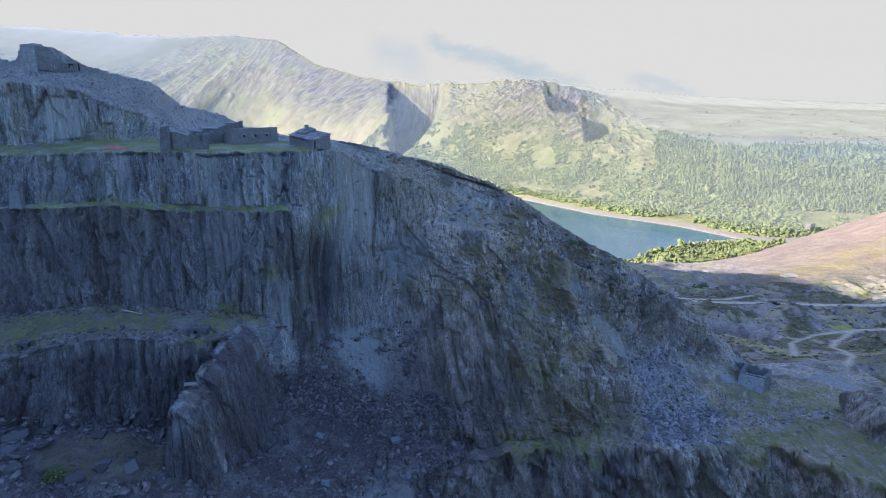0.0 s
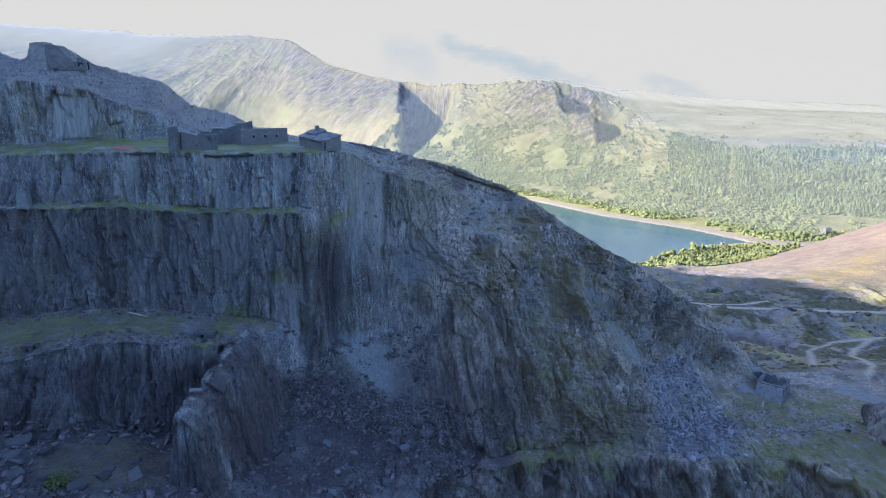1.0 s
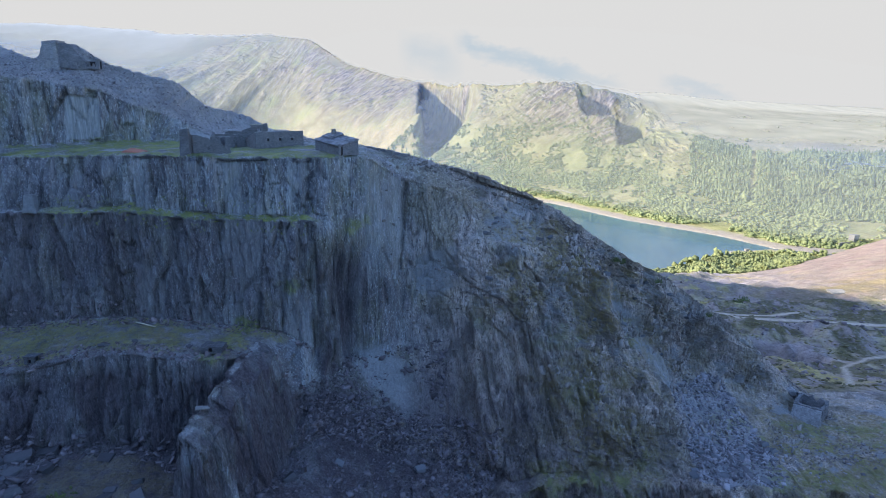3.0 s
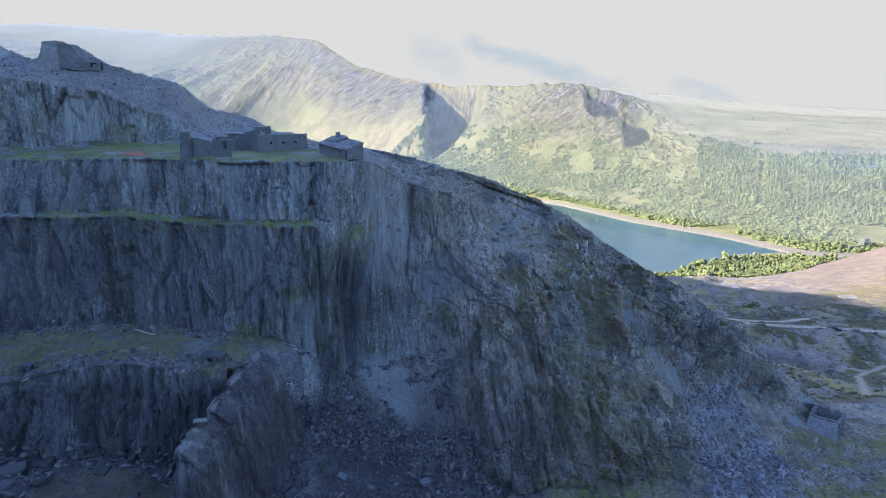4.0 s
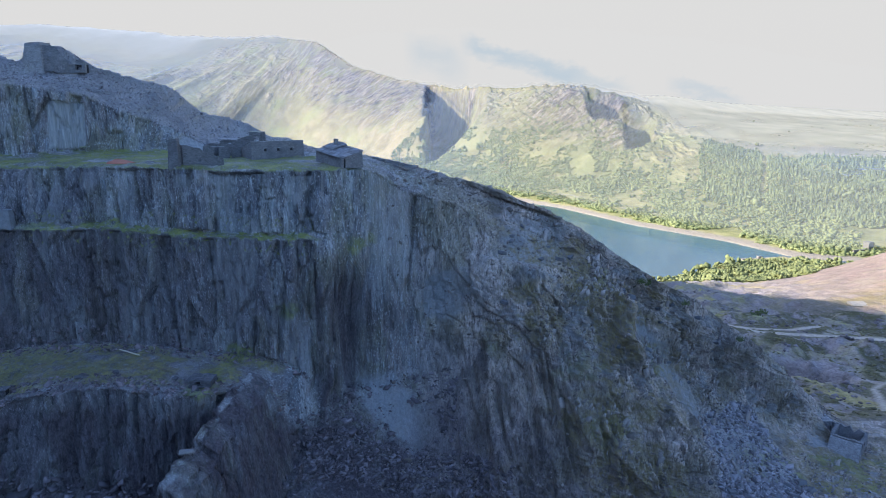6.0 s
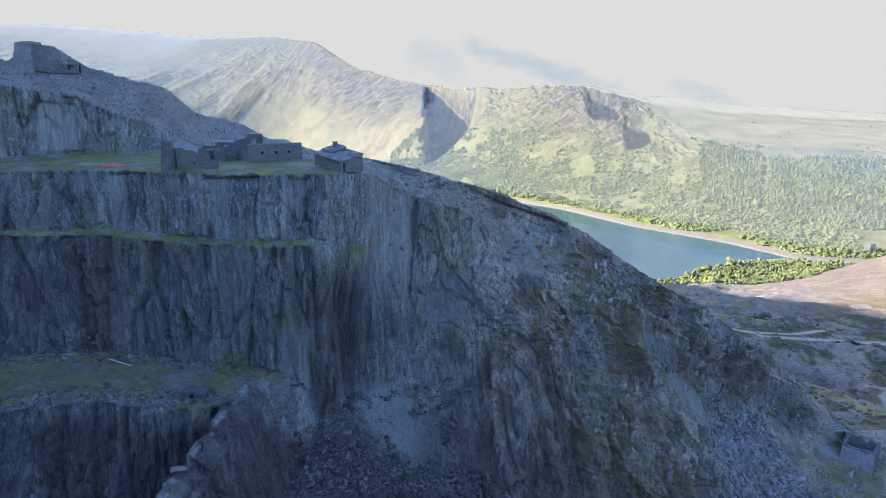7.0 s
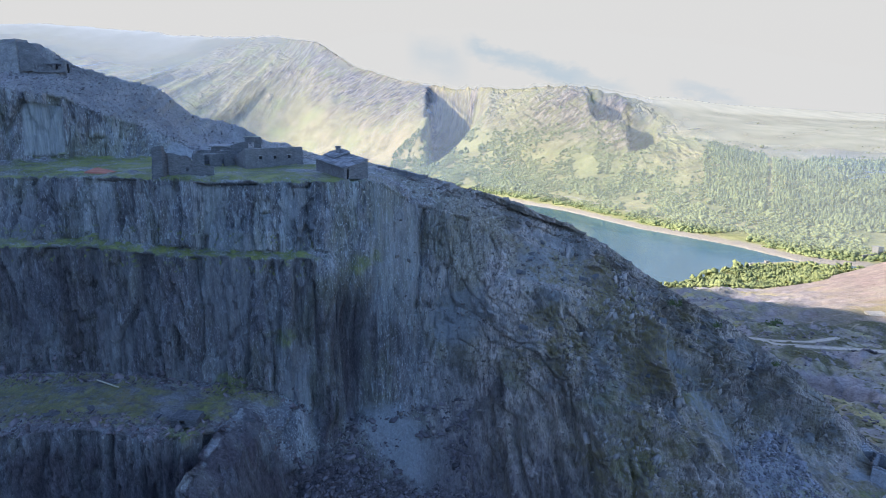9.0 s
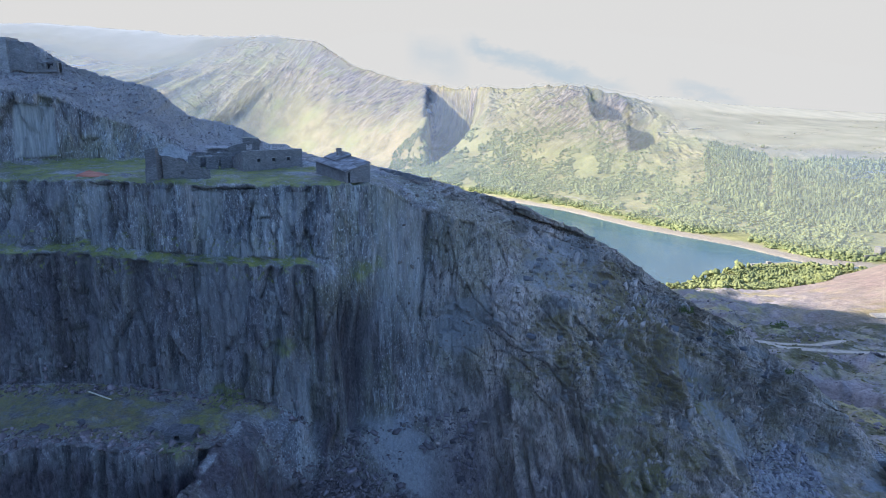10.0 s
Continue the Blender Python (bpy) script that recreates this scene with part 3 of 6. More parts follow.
    rub_b, rub_j = blocks(X / 1.5, Y / 1.5 + Z / 2.0, 55)
    rubble = 0.25 * rub_b + 0.5 * fbm(X / 6, (Y + 0.5 * Z) / 6, 5, 0.6, 60) + 0.18 * fbm(X / 0.9, Y / 0.9 + Z, 3, 0.6, 66, ridged=True)
    calm = np.where((lev > 3.1) & (lev < 3.75) & (X < -36), 0.3, 1.0)
    # smooth fluted slabs at the head of the gully, the deep crack, the rubble chute down the spur
    slab = smooth(X, -47, -43) * (1 - smooth(X, -29, -25)) * (lev > 3.9) * (lev < 8.1)
    face = face * (1 - 0.6 * slab) + slab * 0.9 * fbm(lean / 1.6, Z / 30, 3, 0.6, 16, ridged=True)
    face = face - 1.8 * np.exp(-((X + 26.5 - 0.06 * (Z + 30)) / 0.45) ** 2) * smooth(Z, -47, -40) * (1 - smooth(Z, -20, -15))
    # the spur's front ends in an edge; a rubble chute runs down behind it, and a second rib stands farther back
    edge_x = np.interp(-Z, [38, 46, 57, 66, 75, 86, 94], [19, 26, 31, 37, 44, 52, 57]) + 1.2 * fbm(Z / 5, X / 30, 3, 0.6, 46)
    zone = smooth(-Z, 40, 50) * (1 - smooth(-Z, 84, 93))
    P[..., 1] += zone * (2.2 * smooth(X, -2, 12) * (1 - smooth(X, 22, 30)) + 6.5 * smooth(X - edge_x, -0.6, 3.2) * (1 - smooth(X - edge_x, 18, 38)))
    P[..., 1] -= zone * 2.0 * np.exp(-((X - edge_x + 2.0) / 2.6) ** 2)
    mid_x = edge_x + 5.5
    chute = np.exp(-((X - mid_x) / np.interp(-Z, [46, 70, 90], [1.8, 2.4, 3.5])) ** 2) * smooth(-Z, 44, 52) * (lev < 9.3)
    face = face * (1 - 0.75 * chute) - 1.6 * chute
    rib2 = smooth(X - edge_x, 7, 12) * (1 - smooth(X, 92, 104)) * smooth(-Z, 50, 58) * smooth(X - 66 - 0.6 * (-80 - Z), -3, 3) * (lev < 8.6) + smooth(X - edge_x, 7, 12) * (1 - smooth(X, 92, 104)) * smooth(-Z, 50, 58) * (1 - smooth(-Z, 76, 80)) * (1 - smooth(X - 66 - 0.6 * (-80 - Z), -3, 3))
    slabs_b, slabs_j = blocks((X - 0.45 * Z) / 2.2, Z / 9 + X / 40, 177)
    face = face + rib2 * (1.5 * slabs_b - 0.9 * (1 - smooth(slabs_j, 0, 0.2)) + 2.2 * fbm((X - 0.4 * Z) / 7, (Z + 0.3 * X) / 26, 3, 0.5, 178, ridged=True))
    # the dark cleft where the benches end, and the corner that stands before it
    cleft = np.exp(-((X + 39.5 + 0.05 * (Z + 55)) / 2.3) ** 2) * smooth(-Z, 30, 46) * (1 - smooth(-Z, 62, 67)) * (lev < 8.0)
    flute = smooth(X, -49, -46) * (1 - smooth(X, -33, -30)) * smooth(-Z, 28, 40) * (1 - smooth(-Z, 62, 67)) * (lev < 8.0)
    flutes = fbm(s / 1.3, Z / 34, 3, 0.6, 172, ridged=True)
    face = face + flute * (1.3 * flutes + 0.9 * blocks(s / 1.9, Z / 24, 173)[0])
    face = face * (1 - 0.35 * cleft) - 5.0 * cleft + 1.8 * np.exp(-((X + 44.6) / 1.6) ** 2) * smooth(-Z, 36, 46) * (1 - smooth(-Z, 62, 67)) * (lev < 8.0)
    face = face + spur * (1.5 * blocks((X + 0.5 * Z) / 8, Z / 11, 77)[0] + 0.8 * blocks((X + 0.45 * Z) / 3.0, Z / 7, 78)[0]) * smooth(-Z, 30, 50) * (1 - chute) * (1 - 0.85 * rib2)
    band = smooth(X, -27, -20) * (1 - smooth(X, 12, 24)) * smooth(-Z, 50, 58) * (lev < 9.0)
    face = face * (1 - 0.5 * band) + band * (1.7 * fbm((X + 0.22 * Z) / 2.6, Z / 26, 4, 0.6, 48, ridged=True) + 0.8 * blocks((X + 0.22 * Z) / 1.6, Z / 8, 49)[0])
    cone = smooth(X, -48, -42) * (1 - smooth(X, -17, -10)) * smooth(lev, 7.05, 7.4) * (lev < 9.4)
    steep = steep * (1 - 0.85 * cone)
    # clean split faces: two under the summit tip, the tall concave one at the head of the gully
    clean = 0.9 * smooth(X, -125.0, -124.2) * (1 - smooth(X, -116.6, -116)) * ((lev > 2.15) & (lev < 2.95))
    clean = np.maximum(clean, smooth(X, -96.5, -95.6) * (1 - smooth(X, -90.5, -89.5)) * ((lev > 2.1) & (lev < 2.95)))
    clean = np.maximum(clean, 0.4 * smooth(X, -37.5, -35) * (1 - smooth(X, -27.6, -26.8)) * ((lev > 4.05) & (lev < 6.5)) * smooth(Z, -47, -38))
    clean = np.maximum(clean, 0.5 * smooth(blocks(s / 5.5, Z / 17, 171)[0], 0.55, 0.6) * (X < -46) * ((lev > 4.1) & (lev < 7.0)))
    face = face * (1 - 0.75 * clean)
    d = steep * face + (1 - steep) * rubble * calm
    d = d * (1 - 0.7 * smooth(X, 30, 50) * (1 - smooth(lev, 2.5, 4.3)))
    fade = smooth(lev, 0.0, 0.7)
    P = P + N * (d * fade)[..., None]
    on_shelf = smooth(lev, 8.6, 9.1) * (1 - smooth(lev, 10.6, 11.2)) * smooth(X, -40, -20)
    P[..., 2] += on_shelf * 1.3 * fbm(X / 6, Y / 6, 4, 0.6, 181)
    P[..., 1] += on_shelf * (2.4 * fbm(X / 7, lev, 4, 0.6, 182) + 1.6 * blocks(X / 3.2, Z / 9, 183)[0])
    out = smooth(-X, 180, 300)
    P[..., 2] = P[..., 2] * (1 - out) + np.maximum(P[..., 2], 1.0 * (-175 - X) - 0.25 * np.maximum(150 - Y, 0)) * out
    N2 = normals_of(P)
    up = np.maximum(N2[..., 2], 0)
    # turf and dust
    cover = fbm(X / 8, Y / 5 + Z / 6, 5, 0.6, 70)
    patch = fbm(X / 3, (Y + Z) / 3, 4, 0.6, 75)
    left = 1 - smooth(X, -44, -34)
    g = np.zeros_like(X)
    g = np.maximum(g, left * ((lev > 2.9) & (lev < 4.06)) * smooth(cover, -0.45, 0.1) * smooth(up, 0.5, 0.8))
    g = np.maximum(g, (1 - smooth(X, -50, -42)) * ((lev > 4.75) & (lev < 6.12)) * smooth(patch + 0.5 * cover, -0.35, 0.1) * smooth(X, -125, -105) * smooth(up, 0.35, 0.65))
    on_bench = (lev > 7.0) & (lev < 7.9)
    g = np.maximum(g, (1 - smooth(X, -56, -48)) * on_bench * 0.38 * smooth(patch, -0.6, -0.05) * smooth(cover - 0.45 * np.abs(lev - 7.3) + 0.012 * (-70 - X), -0.25, 0.1))
    g = np.maximum(g, smooth(X, 5, 12) * (1 - smooth(X, 34, 42)) * ((lev > 9.0) & (lev < 10.1)) * 0.6 * smooth(patch, -0.3, 0.1))
    g = np.maximum(g, 0.55 * smooth(X, 58, 75) * ((lev > 7.2) & (lev < 10.1)) * smooth(cover + 0.3 * patch, -0.05, 0.25))
    olive = np.zeros_like(X)
    for px, pz, rx, rz in ((-38, -29, 4, 2.5), (-53, -43, 3, 2.5), (22, -40, 6, 5), (34, -38, 5, 4), (-64, -53, 4, 2), (16, -60, 6, 5), (24, -74, 7, 5), (40, -66, 4, 5), (-4, -56, 4, 4)):
        spot = smooth(1.15 - np.hypot((X - px) / rx, (Z - pz) / rz) + 0.9 * patch, 0.15, 0.8) * (lev > 3.0)
        g, olive = np.maximum(g, (0.7 if px < -10 else 0.22) * spot), np.maximum(olive, spot * (px > -10))
    br = spur * smooth(cover + 0.5 * patch + 0.25 * np.exp(-((X - 18) / 22) ** 2 - ((Z + 62) / 20) ** 2), -0.1, 0.12) * (lev > 3) * (lev < 9)
    br = np.maximum(br * (1 - 0.6 * smooth(X, 35, 55)), olive)
    br = np.maximum(br, (1 - smooth(X, -56, -48)) * on_bench * smooth(cover - 0.45 * np.abs(lev - 7.3) + 0.012 * (-70 - X), -0.25, 0.1))
    br = np.maximum(br, 0.55 * smooth(1.15 - np.hypot((X + 79) / 14, (Y - 118) / 9) + 0.25 * patch, 0.05, 0.3) * (lev > 9))
    du = np.maximum(0.95 * smooth(1.2 - np.hypot((X + 26 + 0.95 * (Z + 73)) / 8.5, (Z + 73) / 11.5) + 0.4 * patch, 0.1, 0.6) * smooth(lev + 0.2 * patch, 6.5, 7.0), 0.9 * smooth(1.1 - np.hypot((X + 17 - 0.3 * (Z + 42)) / 8, (Z + 43) / 9) + 0.5 * patch, 0.1, 0.6))
    du = np.maximum(du, 0.8 * smooth(1.2 - np.hypot((X + 22) / 12, (Z + 98) / 7) + 0.3 * patch, 0.1, 0.5))
    du = np.maximum(du, smooth(X - np.interp(-Z, [80, 86, 94], [50, 52.5, 54]), -1, 2) * (1 - smooth(X - 69 - 0.6 * (-80 - Z), -3, 2)) * smooth(-Z, 80, 84) * ((lev > 6.3) & (lev < 9.9)) * 0.85)
    du = np.maximum(du * (1 - 0.7 * band), smooth(chute, 0.25, 0.7))
    strip = smooth(X + 3 * patch, -12, -4) * (1 - smooth(X + 4 * patch, 41, 48)) * smooth(-Z + 1.5 * patch, 90, 92.5) * (1 - smooth(-Z + 1.5 * cover, 96, 98))
    du = du * (1 - strip)
    br = np.maximum(br * (1 - 0.75 * band), 0.8 * strip * smooth(X + 3 * patch, 6, 12))
    g = np.maximum(g, 0.3 * strip * smooth(X, 4, 14) * smooth(patch + 0.4 * cover, -0.3, 0.1))
    way = np.minimum(along(TRACKS[3], X, Y)[0], along(TRACKS[2], X, Y)[0])
    du = np.maximum(du, (1 - smooth(way + 0.6 * patch, 1.2, 2.6)) * (lev > 7) * (X > 60))
    du = np.maximum(du, smooth(X, 80, 92) * ((lev > 6) & (lev < 10)) * smooth(patch - 0.4 * cover, 0.15, 0.4))
    br = np.maximum(br, smooth(X, 72, 84) * ((lev > 6.5) & (lev < 10.1)) * smooth(cover - 0.3 * patch, -0.4, -0.1))
    du = np.maximum(du, 0.7 * spur * smooth(patch - 0.6 * cover, 0.1, 0.35) * (lev > 2) * (lev < 7))
    du = np.maximum(du, 0.8 * smooth(1.2 - np.hypot((X - 4) / 9, (Z + 31) / 7) + 0.5 * patch, 0.1, 0.6))
    du = np.maximum(du, 0.6 * ((lev > 1.0) & (lev < 2.0)) * (X < -85))
    tongue = (1 - smooth(along([(103, 227), (112, 225), (121, 220), (131, 211), (139, 201)], X, Y)[0] + 1.6 * patch, 3.2, 4.8)) * (lev > 6)
    du, br, g = np.maximum(du, tongue), br * (1 - tongue), g * (1 - tongue)
    for px, py, rx, ry in ((112, 198, 13, 6), (86, 184, 6, 5), (97, 190, 7, 4), (105, 206, 6, 5), (131, 192, 8, 5)):
        spot = smooth(1.15 - np.hypot((X - px) / rx, (Y - py) / ry) + 0.7 * patch, 0.1, 0.4) * (lev > 8) * (1 - tongue)
        br, g, du = np.maximum(br, spot), np.maximum(g, 0.25 * spot), du * (1 - spot)
    du = np.maximum(du, 0.9 * (1 - smooth(along([(100, 176), (112, 176), (124, 174)], X, Y)[0] + 1.5 * patch, 1.5, 4.0)) * (lev > 8))
    br = np.maximum(br, 0.75 * smooth(1.25 - np.hypot((X - 22 + 0.2 * (Z + 72)) / 12, (Z + 72) / 9) + 0.6 * patch, 0.1, 0.6) * (lev > 3) * (lev < 8.6))
    KEPT.update(P=P, N=N2, lev=lev, bare=np.maximum(rib2, chute))
    # painted shade for pit, recess and left walls; also darkens the spur band
    mask_weight = (1 - smooth(X, 45, 62)) * (1 - 0.5 * smooth(X, -52, -40)) * smooth(lev, 7.9, 8.3) + 0.85 * smooth(lev, 6.1, 6.8) * smooth(X, -52, -46) * (1 - smooth(X, -12, -2)) * smooth(-Z, 62, 74)
    mask_weight = np.maximum(mask_weight, (0.85 - 0.6 * flutes) * smooth(X + 0.8 * cover, -49, -46) * (1 - smooth(X + 0.8 * cover, -37, -34)) * smooth(-Z, 28, 42) * (lev > 4) * (lev < 7.6))
    mask_weight = np.maximum(mask_weight, (0.45 * (1 - smooth(X, -50, -44)) + 0.4 * (1 - smooth(X + 8 * cover, -95, -70))) * ((lev > 5.9) & (lev < 7.0)) + 0.4 * (1 - smooth(X + 8 * cover, -105, -85)) * ((lev > 4.0) & (lev < 5.5)))
    mask_weight = np.maximum(mask_weight, 0.55 * (1 - smooth(X, -60, -50)) * smooth(lev, 6.9, 7.1))
    mask_weight = np.maximum(mask_weight, 0.9 * strip * (1 - smooth(X, 8, 20)))
    mask_weight = np.clip(np.maximum(mask_weight, np.maximum((0.35 + 0.4 * smooth(-Z, 62, 74)) * band, 0.1 * rib2)), 0, 1) * (1 - 0.8 * np.clip(du, 0, 1))
    ob = grid_mesh("quarry_cliff", P, ROCK, (("shade_dark", mask_weight), ("earth", smooth(X, 74, 86) * ((lev > 8.2) & (lev < 10.15)) * smooth(cover + 0.2 * patch, -0.1, 0.15) * (1 - tongue)), ("pale", clean * (1 - np.clip(g, 0, 1))), ("grass", g), ("brown", br), ("dust", du), ("weathered", np.maximum(smooth(X, -36, -8) * (lev > 1), 0.5 * (lev < 2.0)))))
    return tagged(ob, "benched dark slate quarry cliff with grassy ledges and scree", "cliff", kind="structure")


build_quarry()


# ---- the valley: ground to the horizon, with the lake bed and the mountains ----
FAR_SHORE = [(-900, 2300), (-300, 1750), (0, 1480), (127, 1345), (237, 1159), (353, 1032), (410, 930), (520, 890), (700, 800), (1100, 640), (2400, 300)]
NEAR_SHORE = [(-900, 1500), (0, 760), (150, 755), (206, 781), (300, 872), (392, 924), (520, 860), (700, 760), (1100, 600), (2400, 250)]
RIDGE = [(-4200, 3300, 420), (-2661, 3600, 470), (-2120, 3450, 425), (-1684, 3300, 372), (-1125, 3000, 336), (-842, 2850, 300), (-624, 2650, 178), (-383, 2450, 110), (-172, 2250, 75), (-49, 2100, 73),
         (126, 1950, 72), (222, 1900, 66), (390, 1900, 34), (657, 2050, 8), (1109, 2300, -12), (1563, 2500, -30), (3000, 2700, -60), (4600, 2100, -60)]
def valley_height(X, Y, hollows=1.0):
    fs, _, _ = along(FAR_SHORE, X, Y)
    beyond = Y > np.interp(X, [p[0] for p in FAR_SHORE], [p[1] for p in FAR_SHORE])
    nearer = Y < np.interp(X, [p[0] for p in NEAR_SHORE], [p[1] for p in NEAR_SHORE])
    ns, _, _ = along(NEAR_SHORE, X, Y)
    rd, rz, _ = along(RIDGE, X, Y)
    past = Y > np.interp(X, [p[0] for p in RIDGE], [p[1] for p in RIDGE])
    # far side: from the shore up to the ridge, with spurs and gullies
    r = fs / (fs + rd + 1e-6)
    shape = 0.82 * r ** 1.25 + 0.18 * smooth(r, 0.25, 0.6)
    far = -199 + (rz + 199) * shape
    rough = smooth(fs, 40, 500) * (1 - 0.95 * smooth(X + 0.35 * (Y - 1700), 400, 500) * smooth(Y, 1330, 1450))
    far = far + rough * ((30 - 18 * (1 - smooth(X, -400, -100))) * fbm(X / 420, Y / 420, 5, 0.5, 80, ridged=True) - 8) * smooth(rd, 0, 350) + rough * (14 - 7 * (1 - smooth(X, -400, -100))) * fbm(X / 110, Y / 110, 5, 0.55, 85)
    # rock ribs: steep gullies on the far left hill, slanting strata towards its right end
    west = (1 - smooth(X, -250, 0)) * (0.25 + 0.75 * smooth(rd, 20, 160))
    slant = smooth(X + 0.2 * (Y - 2400), -900, -620)
    steep_c, steep_a = X * 0.93 - Y * 0.37, 0.37 * X + 0.93 * Y
    shelf_c, shelf_a = Y * 0.9 - X * 0.43, 0.43 * Y + 0.9 * X
    wav = 14 * fbm(X / 90, Y / 90, 3, 0.5, 94)
    gul = 16 * fbm(steep_c / 120, steep_a / 480, 2, 0.5, 90, ridged=True) + 7 * fbm(steep_c / 70, steep_a / 300, 1, 0.5, 91, ridged=True)
    bed = 10 * fbm((shelf_c + wav) / 64, shelf_a / 150, 2, 0.62, 190, ridged=True) + 6 * fbm((shelf_c + wav) / 30, shelf_a / 44, 2, 0.6, 191, ridged=True) + 5 * fbm(X / 50, Y / 50, 2, 0.6, 192, ridged=True)
    far = far + west * rough * (0.8 * gul * (1 - slant) + 1.7 * bed * slant) + rough * 7 * (1 - west) * fbm(X / 34, Y / 34, 4, 0.6, 88, ridged=True)
    crag = np.exp(-((X - 120) / 75) ** 2 - ((Y - 1800) / 110) ** 2) + np.exp(-((X - 265) / 45) ** 2 - ((Y - 1700) / 110) ** 2)
    far = far + np.clip(crag, 0, 1) * rough * (16 * fbm((X + 0.5 * Y) / 26, (Y - 0.5 * X) / 80, 4, 0.6, 193, ridged=True) + 6 * fbm(X / 14, Y / 14, 3, 0.6, 194, ridged=True))
    # three hollows whose floors lie in the shade of their left rims
    for x0, y0, x1, y1, w, hgt in ((-296, 2370, -244, 1870, 145, 160), (205, 1890, 226, 1735, 78, 84), (318, 1800, 292, 1590, 58, 66)):
        t = (Y - y0) / (y1 - y0)
        dx = X - (x0 + (x1 - x0) * t) + (6 + 0.1 * w) * fbm(Y / 40, X / 120, 4, 0.55, 97)
        span = w * np.sqrt(np.clip(1 - (np.clip(t - 0.45, 0, 0.7) / 0.7) ** 2, 0.02, 1))
        hollow = smooth(dx, 0, 0.2 * w) * (1 - smooth(dx, span * 0.85, span * 1.5 + 8))
        lip = np.exp(-(np.minimum(dx, 0) / (0.7 * w)) ** 2) * np.exp(-(np.maximum(dx, 0) / (0.1 * w)) ** 2)
        ends = smooth(t, -0.06, 0.3) * (1 - smooth(t, 0.62, 1.12))
        far = far + ((0.18 if x0 < 0 else 0.14) * hgt * lip - hgt * hollow * hollows) * ends * smooth(rd, 2, 22)
    far = np.where(past, rz - (0.75 - 0.5 * smooth(X, 200, 600)) * rd + 10 * smooth(rd, 20, 90) * fbm(X / 150, Y / 150, 4, 0.5, 92), far)
    # near side: quarry floor, tips, the red hill, down to the lake
    # behind the camera the ground rises, added unseen to dim the pit
    z = np.interp(Y, [-500, -140, -70, 40, 160, 215, 230, 262, 300, 330, 390, 430, 540, 600, 660, 700, 760, 1000], [20, -30, -128, -132, -133, -118, -98.5, -108, -120, -122.5, -125, -132, -149, -158, -171, -182, -194, -197])
    front = np.interp(Y, [-500, 100, 170, 260, 330, 400], [-100, -99, -97.5, -107, -125, -400])
    z = np.where(X > 95, np.maximum(z, front * smooth(X, 95, 125) + z * (1 - smooth(X, 95, 125))), z)
    red = smooth(X - 0.18 * (Y - 500), 190, 520)
    away = np.full(X.shape, 99.0)
    for line in TRACKS:
        away = np.minimum(away, along(line, X, Y)[0])
    near_track = smooth(away, 1.5, 16)
    z = z + red * 70 * smooth(Y, 400, 520) * (1 - smooth(Y, 700, 860))
    z = z + smooth(X, 330, 900) * 60 * (1 - smooth(Y, 500, 900)) * smooth(Y, 150, 420)
    z = z + ((4.2 + 4.5 * smooth(Y, 400, 480) * (1 - smooth(Y, 600, 700)) * (1 - smooth(X, 230, 300))) * fbm(X / 45, Y / 45, 5, 0.55, 96) + 1.8 * fbm(X / 10, Y / 10, 4, 0.6, 98, ridged=True)) * smooth(Y, 215, 300) * near_track * (1 - 0.62 * smooth(X - 0.18 * (Y - 500), 170, 300) * smooth(Y, 430, 480))
    z = z + 7 * fbm((X + Y) / 34, (X - Y) / 95, 4, 0.55, 107, ridged=True) * smooth(Y, 405, 450) * (1 - smooth(Y, 640, 720)) * near_track * (1 - smooth(X, 205, 255))
    gorge = 1 - smooth(np.hypot((X - 138) / 27, (Y - 320) / 27) + 0.12 * fbm(X / 9, Y / 9, 3, 0.5, 103), 0.68, 1.0)
    z = z - 17 * gorge + 4.5 * near_track * smooth(Y, 225, 260) * (1 - smooth(Y, 430, 470)) * fbm(X / 17, Y / 17, 4, 0.55, 105, ridged=True) + 7 * np.exp(-((X - 190) / 9) ** 2 - ((Y - 352) / 14) ** 2)
    z = np.minimum(z, -199.5 + 0.55 * ns + 2 * fbm(X / 20, Y / 20, 3, 0.5, 99))
    # the great hillside, out of view, shaped so that its shadow covers the quarry
    h = np.interp(Y, [-1500, -300, 290, 394, 519, 580, 680, 800], [450, 432, 366, 346, 326, 256, 60, -170])
    hill = h - 1.2 * np.maximum(X + 700, 0) - 0.4 * np.maximum(-700 - X, 0) + 22 * fbm(X / 120, Y / 120, 5, 0.55, 101)
    z = np.maximum(z, np.where(Y < 900, hill, -999))
    z = np.where(beyond, far, np.where(nearer, z, -206))
    return z, fs, ns, beyond, nearer, rd, red, past


